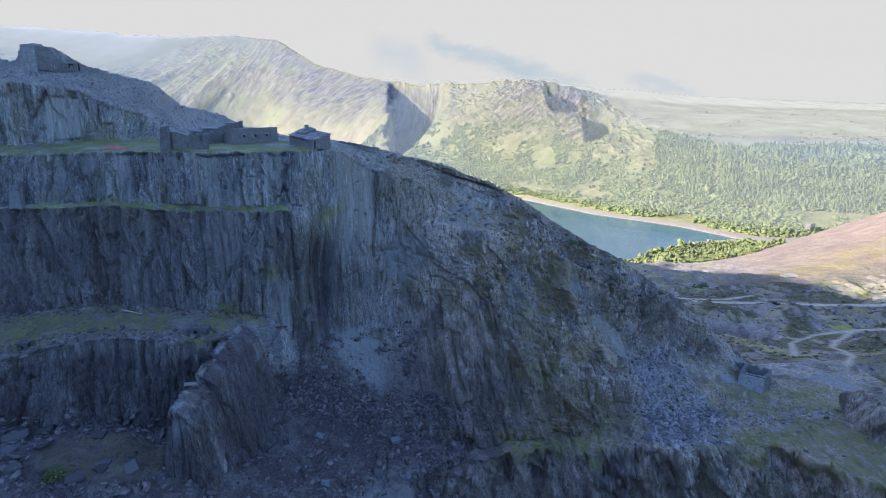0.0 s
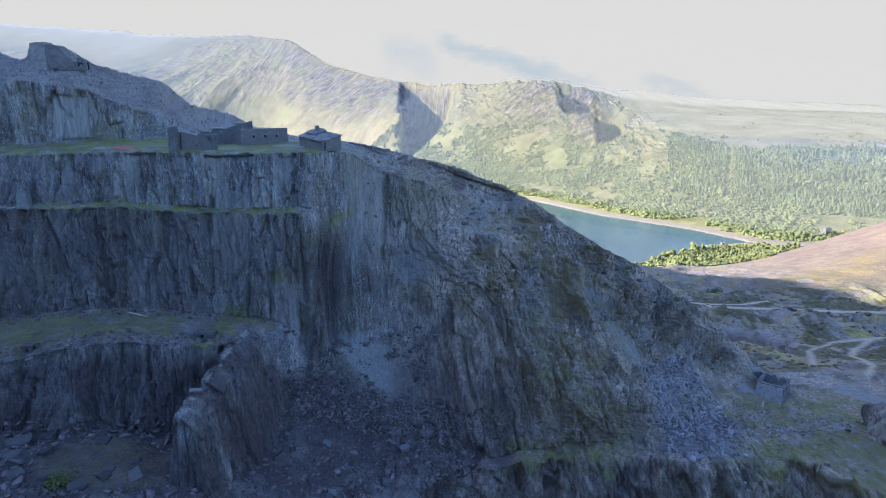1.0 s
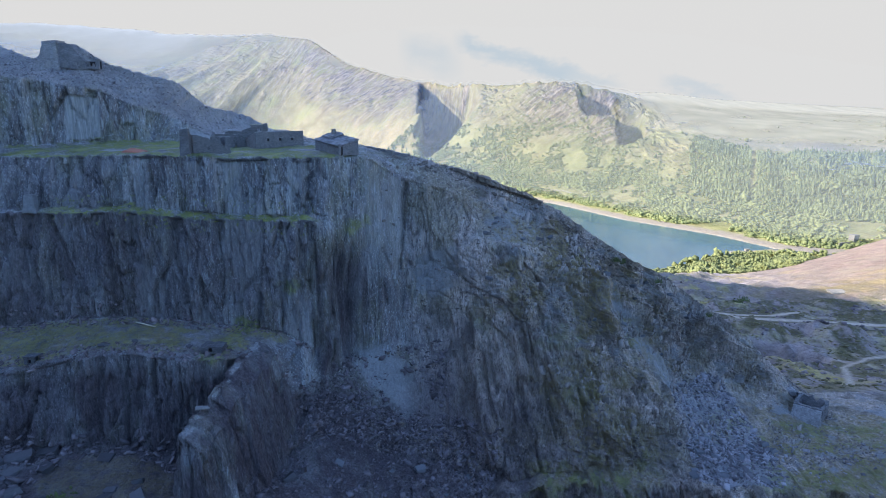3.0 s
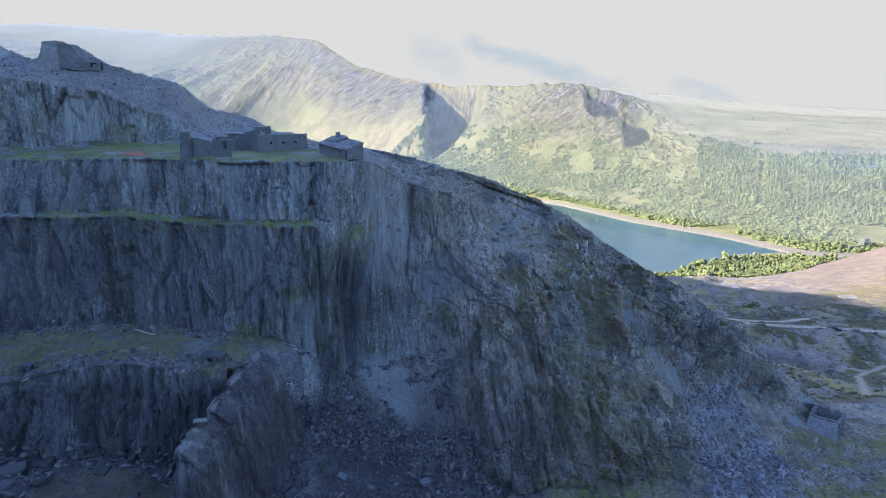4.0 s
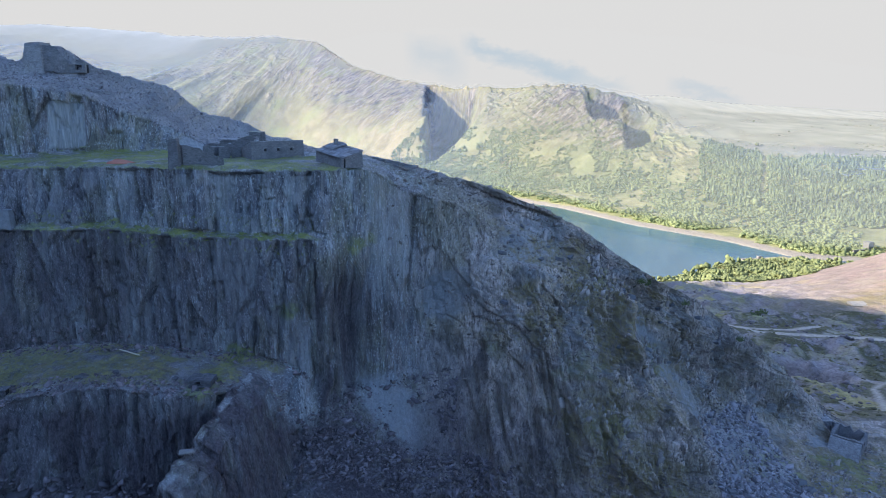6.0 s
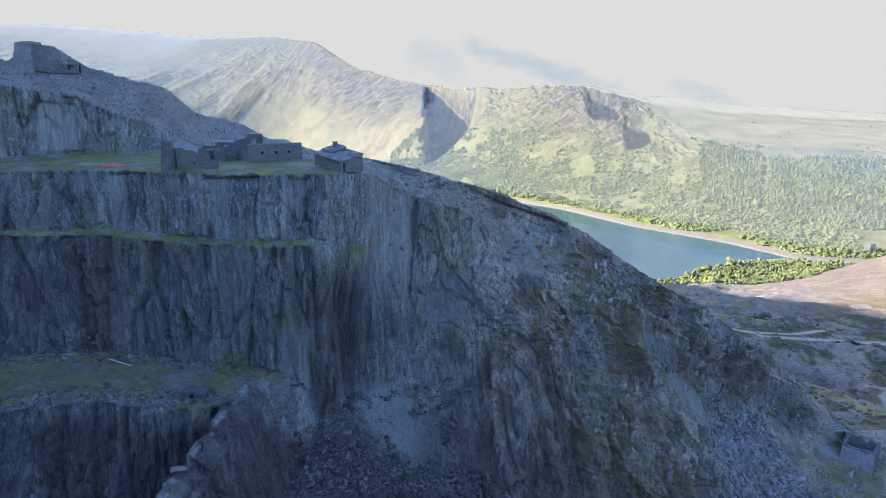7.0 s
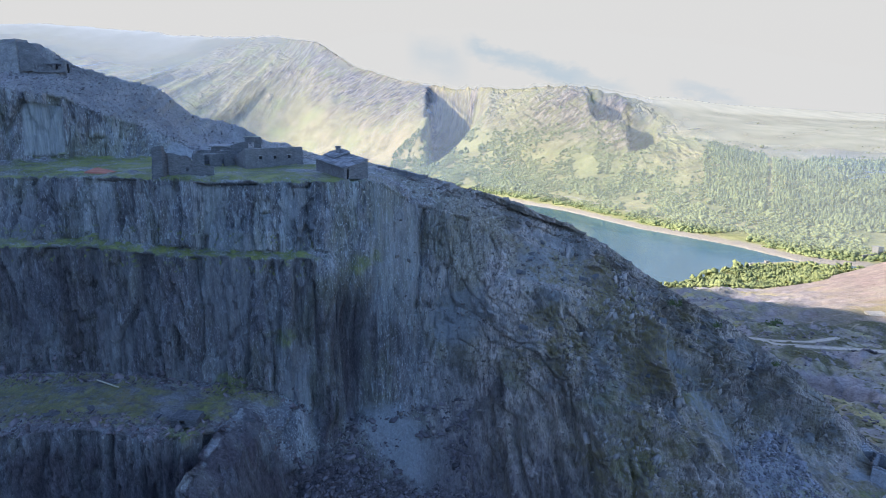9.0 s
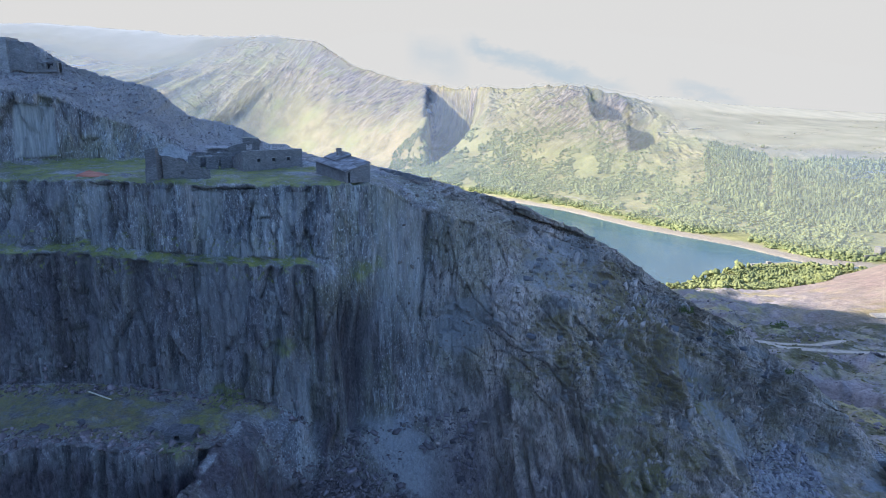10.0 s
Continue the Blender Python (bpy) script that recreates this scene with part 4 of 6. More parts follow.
def build_valley():
    n_x = 680
    yy = np.concatenate([np.linspace(4950, 3100, 50, endpoint=False), np.linspace(3100, 1500, 230, endpoint=False), np.linspace(1500, 720, 130, endpoint=False), np.linspace(720, 460, 90, endpoint=False), np.linspace(460, 220, 150, endpoint=False), np.linspace(220, -900, 30)])
    u = np.linspace(-1, 1, n_x)
    half = np.clip(yy * 1.02 + 150, 700, 4900)
    # columns are finer towards the middle
    X = (0.55 * u + 0.45 * u ** 3)[None, :] * half[:, None] + np.clip(yy * 0.12, 0, 120)[:, None]
    Y = yy[:, None] * np.ones_like(u)[None, :]
    Z, fs, ns, beyond, nearer, rd, red, past = valley_height(X, Y)
    P = np.stack([X, Y, Z], -1)
    N = normals_of(P)
    c1, c2 = np.where(Y < 700, fbm(X / 26, Y / 26, 5, 0.6, 111), fbm(X / 60, Y / 60, 5, 0.6, 110)), fbm(X / 12, Y / 12, 5, 0.6, 115)
    slope = smooth(1 - N[..., 2], 0.06, 0.22)
    crags = np.clip(np.exp(-((X - 120) / 80) ** 2 - ((Y - 1800) / 120) ** 2) + np.exp(-((X - 262) / 55) ** 2 - ((Y - 1680) / 130) ** 2) + 0.8 * np.exp(-((X - 170) / 30) ** 2 - ((Y - 1650) / 70) ** 2), 0, 1)
    rock = np.where(beyond, np.clip(0.3 * slope + 0.25 * smooth(c1, 0.0, 0.4) + 0.75 * smooth(X + 0.2 * (Y - 2400), -950, -600) * (1 - smooth(X, -330, -200)) + 0.9 * crags + 0.75 * smooth(c1, -0.1, 0.3) * smooth(X, -200, -80) * (1 - smooth(X, 300, 360)) * smooth(fs, 330, 480), 0, 1) * smooth(fs, 160, 420), 0)
    rock = rock * (1 - 0.75 * smooth(X, 380, 480))
    near_zone = nearer * (Y < 760) * (X > -150)
    slate = near_zone * smooth(c1 * 0.6 + c2 * 0.5, -0.4, -0.1) * (1 - red)
    tint = smooth(X - 0.18 * (Y - 500), 175, 300)
    redm = near_zone * tint * smooth(Y, 430, 480) * (0.75 + 0.25 * smooth(c2, -0.3, 0.3))
    ochre = np.minimum(1, 2.0 * np.maximum(np.exp(-((X - 275) / 34) ** 2 - ((Y - 492) / 20) ** 2), np.exp(-((X - 335) / 50) ** 2 - ((Y - 508) / 20) ** 2))) * smooth(c2, -0.4, 0.1) * near_zone
    moss = near_zone * smooth(c1 - 0.5 * c2, -0.05, 0.05) * (1 - red) * 0.9 * (1 - 0.8 * smooth(Y, 420, 520))
    for cx, cy, rx, ry in ((121, 264, 6, 13), (129, 240, 5, 10), (161, 274, 13, 9), (188, 284, 15, 10), (186, 345, 9, 14), (158, 364, 16, 9), (235, 448, 17, 17), (126, 211, 14, 6), (205, 262, 20, 12), (170, 412, 22, 10), (240, 405, 30, 9), (160, 245, 9, 8)):
        moss = np.maximum(moss, 0.95 * smooth(1.1 - np.hypot((X - cx) / rx, (Y - cy) / ry) + 0.55 * c2, 0.1, 0.35) * near_zone)
    track = np.zeros_like(X)
    for line in TRACKS:
        d, _, _ = along(line, X, Y)
        track = np.maximum(track, 1 - smooth(d + 0.8 * c2, np.where(Y < 345, 0.9, 2.2), np.where(Y < 345, 1.7, 3.6)))
    road, _, _ = along([(-60, 1560), (150, 1430), (270, 1240), (400, 1105), (470, 1000)], X, Y)
    track = np.maximum(track, (1 - smooth(road, 2.0, 3.5)) * beyond * 0.4)
    mask_weight = smooth(Z, -204, -200.5)
    beach = np.maximum(beyond * (1 - smooth(fs + 7 * c2, 13 + 9 * smooth(X, 100, 350), 22 + 10 * smooth(X, 100, 350))), nearer * (1 - smooth(ns + 6 * c2, 4, 10)) * (X > 100)) * mask_weight
    bare = np.exp(-((X - 142 - 0.4 * (Y - 235)) / 13) ** 2 - ((Y - 233) / 13) ** 2)
    bare = np.maximum(bare, 1 - smooth(along([(180, 362), (175, 338), (164, 312)], X, Y)[0] + 2 * c2, 2.5, 5))
    slate, moss = np.maximum(slate, bare), moss * (1 - bare)
    cut = smooth(1 - N[..., 2], 0.12, 0.25) * near_zone
    moss, slate = moss * (1 - cut), np.maximum(slate, cut)
    masks = (("rock", rock), ("slate", slate), ("red", redm), ("ochre", ochre), ("moss", moss), ("track", track), ("beach", beach), ("meadow", beyond * smooth(X, -220, -60) * np.maximum(1 - smooth(fs + 90 * c1, 220, 430) * (0.6 + 0.4 * smooth(fs, 420, 600)), np.exp(-((X - 82 - 0.1 * (Y - 1700)) / 16) ** 2) * smooth(Y, 1600, 1650) * (1 - smooth(Y, 1760, 1830)))), ("slant", smooth(X + 0.2 * (Y - 2400), -900, -620)), ("moor", beyond * smooth(X + 0.3 * (Y - 1700), 380, 520) * smooth(Y + 0.6 * (X - 480), 1480, 1600)))
    ob = grid_mesh("ground", P, GROUND, masks)
    return tagged(ob, "valley ground of turf, slate waste and sunlit mountain slopes", "ground", kind="structure")


build_valley()


def build_lake():
    x, y = np.linspace(-950, 700, 60), np.linspace(2400, 700, 60)
    X, Y = np.meshgrid(x, y)
    ob = grid_mesh("water", np.stack([X, Y, np.full_like(X, -200.0)], -1), WATER)
    return tagged(ob, "calm teal-blue lake below wooded slopes", "lake", kind="structure")


build_lake()


def build_haze():
    """Sheet added over the far slopes: haze and mist put into its colour, hiding the farther hills."""
    y = np.concatenate([np.linspace(4000, 3100, 22, endpoint=False), np.linspace(3100, 900, 170)])
    u = np.linspace(-1, 1, 340)
    X = (0.55 * u + 0.45 * u ** 3)[None, :] * (y * 1.02 + 150)[:, None] + 110
    Y = y[:, None] * np.ones_like(u)[None, :]
    Z, fs, ns, beyond, nearer, rd, red, past = valley_height(X, Y, 0.0)
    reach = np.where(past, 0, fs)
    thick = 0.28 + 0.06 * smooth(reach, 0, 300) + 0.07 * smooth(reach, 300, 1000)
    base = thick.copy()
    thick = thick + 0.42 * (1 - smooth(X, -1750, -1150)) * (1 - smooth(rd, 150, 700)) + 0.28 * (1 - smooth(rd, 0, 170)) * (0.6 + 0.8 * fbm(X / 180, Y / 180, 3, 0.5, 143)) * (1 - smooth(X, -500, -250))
    # tint of the painted haze, warmer by the lake, moor and ridge
    warm_haze = np.maximum(np.clip((thick - base) * 3.5, 0, 1), 0.7 * (1 - smooth(reach, 250, 560)) * smooth(X, -200, 100))
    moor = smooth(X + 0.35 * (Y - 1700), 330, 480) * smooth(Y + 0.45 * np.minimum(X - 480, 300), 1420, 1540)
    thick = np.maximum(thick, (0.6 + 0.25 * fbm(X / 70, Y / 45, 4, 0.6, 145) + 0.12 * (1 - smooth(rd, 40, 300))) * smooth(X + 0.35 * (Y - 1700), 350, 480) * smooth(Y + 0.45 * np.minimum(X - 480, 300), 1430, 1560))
    warm_haze = np.maximum(warm_haze, np.maximum(moor, 1 - smooth(rd, 10, 70)))
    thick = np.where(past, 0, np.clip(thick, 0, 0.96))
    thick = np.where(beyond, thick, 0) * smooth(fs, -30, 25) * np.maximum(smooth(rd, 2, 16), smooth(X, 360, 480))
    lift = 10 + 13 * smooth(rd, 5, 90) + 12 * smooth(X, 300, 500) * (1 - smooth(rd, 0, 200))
    ob = grid_mesh("mist", np.stack([X, Y, Z + lift], -1), HAZE, (("thick", thick), ("warm_haze", np.where(past, 1.0, warm_haze * (1 - 0.45 * (1 - smooth(X, -1000, -300)))))))
    return tagged(ob, "translucent sheet standing in for haze and mist over the far mountain slopes", "mist", kind="structure")


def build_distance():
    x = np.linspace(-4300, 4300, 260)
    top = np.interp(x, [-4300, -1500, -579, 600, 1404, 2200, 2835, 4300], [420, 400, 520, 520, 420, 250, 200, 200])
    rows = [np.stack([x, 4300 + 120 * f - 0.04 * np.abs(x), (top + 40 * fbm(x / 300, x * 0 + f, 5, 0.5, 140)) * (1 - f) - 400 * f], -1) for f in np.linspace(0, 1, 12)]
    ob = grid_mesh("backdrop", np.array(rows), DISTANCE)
    return tagged(ob, "glowing backdrop sheet with pale far hills and bright haze painted in", "hills", kind="structure")


build_haze()
build_distance()


# ---- things ----
def at_ground(x, y):
    return float(valley_height(np.array([[float(x)]]), np.array([[float(y)]]))[0][0, 0])


def block(bm, low, high):
    """A solid with four corners below and four above."""
    v = [bm.verts.new(p) for p in (*low, *high)]
    for f in ((3, 2, 1, 0), (4, 5, 6, 7), (0, 1, 5, 4), (1, 2, 6, 5), (2, 3, 7, 6), (3, 0, 4, 7)):
        bm.faces.new([v[i] for i in f])


def box(bm, x0, y0, z0, x1, y1, z1):
    block(bm, [(x0, y0, z0), (x1, y0, z0), (x1, y1, z0), (x0, y1, z0)], [(x0, y0, z1), (x1, y0, z1), (x1, y1, z1), (x0, y1, z1)])


def worn(bm, cuts=3, amount=0.06, seed=0):
    """Breaks up the straight faces of a piece of masonry."""
    bmesh.ops.subdivide_edges(bm, edges=bm.edges[:], cuts=cuts, use_grid_fill=True)
    for v in bm.verts:
        v.co += amount * noise.noise_vector(v.co * 1.3 + Vector((seed * 7.1, 0, 0)))
    return bm


def wall_bm(length, height, thick, openings=(), height_end=None, ragged=0.0, seed=0):
    """A wall along x with openings (x0, x1, z0, z1) right through it; its top may slope and be ragged."""
    bm = bmesh.new()
    end = height if height_end is None else height_end
    cuts = sorted({0.0, length, *[o[0] for o in openings], *[o[1] for o in openings], *np.arange(1.2, length, 1.2).round(2).tolist()})
    rnd = random.Random(seed)
    tops = [height + (end - height) * c / length + ragged * rnd.uniform(-1, 0.4) for c in cuts]
    for (a, ta), (b, tb) in zip(zip(cuts[:-1], tops[:-1]), zip(cuts[1:], tops[1:])):
        over = [o for o in openings if o[0] < (a + b) / 2 < o[1]]
        spans = [(0.0, None)]
        if over:
            spans = [(0.0, over[0][2]), (over[0][3], None)] if over[0][2] > 0 else [(over[0][3], None)]
        for lo, hi in spans:
            h0, h1 = (ta, tb) if hi is None else (hi, hi)
            block(bm, [(a, 0, lo), (b, 0, lo), (b, thick, lo), (a, thick, lo)], [(a, 0, h0), (b, 0, h1), (b, thick, h1), (a, thick, h0)])
    bmesh.ops.remove_doubles(bm, verts=bm.verts[:], dist=0.001)
    for v in bm.verts:
        v.co += 0.05 * noise.noise_vector(v.co * 0.9 + Vector((seed * 3.3, 1, 2)))
    return bm


def moved(bm, m):
    bmesh.ops.transform(bm, matrix=m, verts=bm.verts[:])
    return bm


def thing(name, place, label, category, group="", kind=""):
    ob = new(name)
    ob.matrix_world = place
    return tagged(ob, label, category, group, kind)


def wall_between(name, parent, a, b, h0, h1, material, openings=(), ragged=0.1, seed=0, thick=0.6, base=0.0):
    """A wall from a to b in the thing's own plan; its thickness lies to the left of that line."""
    length = math.hypot(b[0] - a[0], b[1] - a[1])
    turn = math.degrees(math.atan2(b[1] - a[1], b[0] - a[0]))
    return part(name, moved(wall_bm(length, h0, thick, openings, h1, ragged, seed), pose(a[0], a[1], base, 0, 0, turn)), material, parent)


def mill():
    """The long workshop: a high front wall with three small windows, sloping end walls, no roof."""
    t = thing("stone_workshop", pose(-67.5, 180.0, -10.6), "long roofless slate-stone workshop with three small windows on turf", "building")
    wins = [(3.4, 4.25, 2.1, 3.2), (7.0, 7.85, 2.1, 3.2), (10.7, 11.55, 2.1, 3.2)]
    wall_between("front_wall", t, (0, 0), (10.2, 10.4), 4.9, 5.0, WALL, wins, 0.05, 1)
    wall_between("end_wall", t, (-5.6, 6.8), (0, 0), 3.1, 4.9, WALL, (), 0.08, 2)
    wall_between("far_end_wall", t, (10.2, 10.4), (4.6, 17.2), 5.0, 3.3, WALL, (), 0.1, 3)
    wall_between("back_wall", t, (4.6, 17.2), (-5.6, 6.8), 3.2, 3.0, WALL, (), 0.25, 4)
    turn = math.degrees(math.atan2(10.4, 10.2))
    cap = moved(wall_bm(14.6, 0.14, 0.75, (), 0.14, 0.02, 5), pose(0.05, -0.05, 4.88, 0, -0.3, turn))
    part("wall_coping", cap, WALL_PALE, t, "thin pale slate coping")
    for a, b, c, d in wins:
        # shutter: near-black sheet that puts the opening's shade into colour
        for name, box_at, mat, label in (("window_sill", (a - 0.15, -0.12, c - 0.16, b + 0.15, 0.3, c + 0.01), PALE_SLAB, "pale slate sill"), ("lintel", (a - 0.2, -0.05, d - 0.01, b + 0.2, 0.25, d + 0.2), WALL_PALE, ""),
                                         ("shutter", (a, 0.42, c, b, 0.5, d), DARK, "dark sheet standing for the shade in the window opening"), ("lower_board", (a, 0.22, c, b, 0.36, c + 0.34), PALE_SLAB, "weathered pale board in the window foot")):
            bm = bmesh.new()
            box(bm, *box_at)
            part(name, moved(bm, pose(0, 0, 0, 0, 0, turn)), mat, t, label)
    return t


def cottage():
    """The low house with a single-pitch roof of slate slabs, a raised bay at the back and a chimney."""
    t = thing("stone_cottage", pose(-41.2, 168.4, -11.0, 0, 0, 40), "low slate-stone cottage with slab roof and chimney on turf", "building")
    wide, long, low, high = 5.4, 14.2, 2.35, 3.75
    rise = (high - low) / wide
    lean = -math.degrees(math.atan(rise))
    climb = 1.25 / long
    up = math.degrees(math.atan(climb))
    part("gable_wall", wall_bm(wide, low, 0.5, [(0.15, 1.0, 0.0, 2.15)], high, 0.02, 11), WALL, t)
    part("side_wall", moved(wall_bm(long, low, 0.5, (), low + 1.25, 0.03, 12), pose(0.5, 0, 0, 0, 0, 90)), WALL, t)
    part("high_wall", moved(wall_bm(long, high, 0.5, (), high + 1.25, 0.03, 13), pose(wide, 0, 0, 0, 0, 90)), WALL, t)
    part("rear_wall", moved(wall_bm(wide, low + 1.25, 0.5, (), high + 1.25, 0.03, 14), pose(0, long, 0)), WALL, t)
    bm = bmesh.new()
    box(bm, 0.15, 0.3, 0.0, 1.0, 0.38, 2.13)
    part("door", bm, DARK, t, "dark plank door")
    roof = part("roof", moved(_slab(wide + 0.8, long + 0.5, 0.1), pose(-0.3, -0.25, low - 0.07, up, lean, 0)), SLATES, t, "single-pitch roof of slate slabs")
    rnd = random.Random(5)
    shared = [_slab_mesh(k) for k in range(4)]
    for j in range(14):
        for i in range(6):
            s = new("roof_slab", shared[rnd.randrange(4)])
            s.parent = roof
            x, y = -0.35 + i * 0.98, -0.3 + j * 1.03 + rnd.uniform(-0.1, 0.1)
            s.matrix_basis = pose(x, y, low + 0.08 + (x + 0.3) * rise + y * climb + rnd.uniform(0, 0.13), up + rnd.uniform(-4, 4), lean + rnd.uniform(-3, 3), rnd.uniform(-5, 5))
    upper = bmesh.new()
    block(upper, [(1.8, 8.6, 2.9), (wide + 0.1, 8.6, 3.1), (wide + 0.1, 13.6, 3.4), (1.8, 13.6, 3.2)], [(1.8, 8.6, 3.9), (wide + 0.1, 8.6, 5.0), (wide + 0.1, 13.6, 5.4), (1.8, 13.6, 4.3)])
    part("raised_bay", worn(upper, 2, 0.05), WALL, t)
    bay = part("raised_roof", moved(_slab(4.1, 5.5, 0.12), pose(1.55, 8.35, 3.86, up, lean - 2.5, 0)), SLATES, t)
    for j in range(5):
        for i in range(4):
            s = new("roof_slab", shared[rnd.randrange(4)])
            s.parent = bay
            s.matrix_basis = pose(1.5 + i * 0.98, 8.35 + j * 1.04, 4.02 + i * 0.29 + j * 0.092 + rnd.uniform(0, 0.1), up + rnd.uniform(-4, 4), lean - 2.5 + rnd.uniform(-3, 3), rnd.uniform(-5, 5))
    ch = bmesh.new()
    box(ch, 3.4, 10.6, 4.2, 4.2, 11.5, 6.3)
    box(ch, 3.3, 10.5, 6.1, 4.3, 11.6, 6.35)
    part("chimney", worn(ch, 1, 0.03), WALL, t, "square slate-stone chimney stack")
    return t


def _slab(w, l, h):
    bm = bmesh.new()
    box(bm, 0, 0, 0, w, l, h)
    return bm


def _slab_mesh(k):
    bm = bmesh.new()
    rnd = random.Random(k)
    c = [(rnd.uniform(-0.06, 0.06), rnd.uniform(-0.06, 0.06)) for _ in range(4)]
    q = [(c[0][0], c[0][1]), (1.02 + c[1][0], c[1][1]), (1.02 + c[2][0], 1.1 + c[2][1]), (c[3][0], 1.1 + c[3][1])]
    block(bm, [(a, b, 0) for a, b in q], [(a, b, 0.05) for a, b in q])
    me = bpy.data.meshes.new("roof_slab")
    bm.to_mesh(me)
    bm.free()
    me.materials.append(SLATES)
    return me


def ruins():
    """Roofless walls beside the workshop, the drum-house pillar, and walls on the level above."""
    t = thing("ruined_shed", pose(-80.5, 180.5, -10.4), "ruined slate-stone shed with a doorway below the tip", "ruin", "quarry ruins")
    wall_between("front_wall", t, (0, 0), (8.2, 4.6), 3.6, 3.3, RUIN, [(2.6, 3.7, 0, 3.0), (6.4, 6.9, 0, 2.2)], 0.12, 21)
    wall_between("side_wall", t, (-1.8, 5.5), (0, 0), 4.4, 3.6, RUIN, (), 0.3, 22)
    wall_between("back_wall", t, (6.2, 9.2), (-1.8, 5.5), 3.6, 4.2, RUIN, (), 0.3, 23)
    part("lintel", moved(_slab(3.4, 0.8, 0.22), pose(1.6, 0.75, 3.25, 0, 0, 29)), WALL_PALE, t, "pale slate lintel over the doorway")
    t = thing("lean_to_hut", pose(-75.5, 190.5, -10.4), "ruined slate-stone hut with a sloping slab roof behind the workshop", "ruin", "quarry ruins")
    wall_between("front_wall", t, (0, 0), (6.4, 3.6), 5.0, 6.9, RUIN, [(4.2, 5.6, 4.3, 5.6)], 0.1, 33)
    wall_between("end_wall", t, (6.4, 3.6), (3.8, 8.4), 6.9, 6.6, RUIN, (), 0.15, 34)
    part("roof_slab", moved(worn(_slab(6.6, 5.0, 0.25), 3, 0.1, 35), pose(-4.6, -2.2, 4.7, 3, 2, 27)), WALL_PALE, t, "sagging pale slate roof")
    part("lower_wall", moved(wall_bm(6.0, 4.6, 0.6, [(2.2, 3.0, 2.4, 3.9)], 4.5, 0.15, 36), pose(-4.3, -1.8, 0, 0, 0, 27)), RUIN, t)
    t = thing("ruined_drumhouse", pose(-79.5, 164.5, -10.8, 0, 0, 6), "broken slate-stone drum house with a tall pillar at the brink", "ruin", "quarry ruins")
    bm = bmesh.new()
    block(bm, [(-1.6, -0.6, -0.4), (1.0, -0.6, -0.4), (0.9, 1.8, -0.4), (-1.5, 1.8, -0.4)], [(-1.2, -0.3, 6.2), (0.6, -0.3, 6.6), (0.6, 1.3, 6.5), (-1.1, 1.3, 6.1)])
    part("pillar", worn(bm, 5, 0.16, 3), RUIN, t, "dry-stone pillar with a ragged top")
    part("long_wall", moved(wall_bm(9, 5.2, 0.8, [(3.4, 4.0, 1.0, 1.9)], 2.0, 0.5, 25), pose(1.2, 1.4, 0, 0, 0, 22)), RUIN, t)
    part("rear_wall", moved(wall_bm(8, 5.4, 0.7, (), 3.6, 0.5, 26), pose(0.2, 1.9, 0, 0, 0, 70)), RUIN, t)
    t = thing("ruined_mill", pose(-86.5, 225, -9.9, 0, 0, 8), "small ruined slate-stone hut with an open window behind the workshop", "ruin", "quarry ruins")
    part("front_wall", wall_bm(4.6, 5.3, 0.6, [(1.5, 2.9, 2.9, 4.2)], 5.0, 0.15, 31), RUIN, t)
    part("end_wall", moved(wall_bm(4, 5.0, 0.6, (), 3.5, 0.2, 32), pose(4.6, 0.6, 0, 0, 0, 90)), RUIN, t)
    part("beam", moved(_slab(5.0, 0.3, 0.25), pose(-0.2, 0.1, 5.05)), TIMBER, t)
    t = thing("winding_house", pose(-129.2, 195.5, 12.2, 0, 0, 4), "ruined winding house with square openings under the summit", "ruin", "quarry ruins")
    part("front_wall", wall_bm(8.6, 2.4, 0.7, [(0.7, 1.1, 0.6, 1.9), (1.6, 2.0, 0.6, 1.9), (2.5, 2.9, 0.6, 1.9), (3.5, 5.1, 0.7, 2.0), (5.7, 7.6, 0.7, 2.1)], 2.35, 0.15, 41), WALL, t)
    part("lintel_course", moved(wall_bm(7.4, 0.2, 0.75, (), 0.2, 0.03, 42), pose(0.4, -0.06, 2.1)), WALL, t)
    # black box behind the openings, added to paint their shade
    bm = bmesh.new()
    box(bm, 0.2, 1.6, 0, 8.4, 2.0, 2.3)
    part("shade_backing", bm, DARK, t)
    t = thing("summit_tower", pose(-137.3, 194.4, 10.6, 0, 0, 3), "pale square slate-stone tower base on the summit tip", "ruin", "quarry ruins")
    bm = bmesh.new()
    block(bm, [(-0.5, -0.3, 0), (5.2, -0.3, 0), (5.2, 6, 0), (-0.5, 6, 0)], [(0.3, 0.5, 9.6), (4.6, 0.5, 9.9), (4.6, 5, 9.9), (0.3, 5, 9.6)])
    part("tower_wall", worn(bm, 6, 0.16, 9), WALL_PALE, t)
    bm = bmesh.new()
    block(bm, [(4.6, 0.4, 2.0), (13.5, 1.0, 2.0), (13.5, 6, 2.0), (4.6, 6, 2.0)], [(4.6, 1.2, 9.2), (8.4, 1.4, 8.8), (8.4, 5, 8.8), (4.6, 5, 9.2)])
    part("rubble_abutment", worn(bm, 6, 0.35, 10), WALL, t, "stepped dry-stone abutment")
    t = thing("boundary_wall", pose(-39.0, 191.6, -11.3, 0, 9, -12), "low broken dry-stone wall along the brow", "wall", "dry-stone walls")
    part("wall_course", wall_bm(12.5, 1.6, 0.8, [(3.4, 4.1, 0.6, 1.2), (7.5, 8.1, 0.5, 1.2)], 1.3, 0.35, 51), WALL, t)
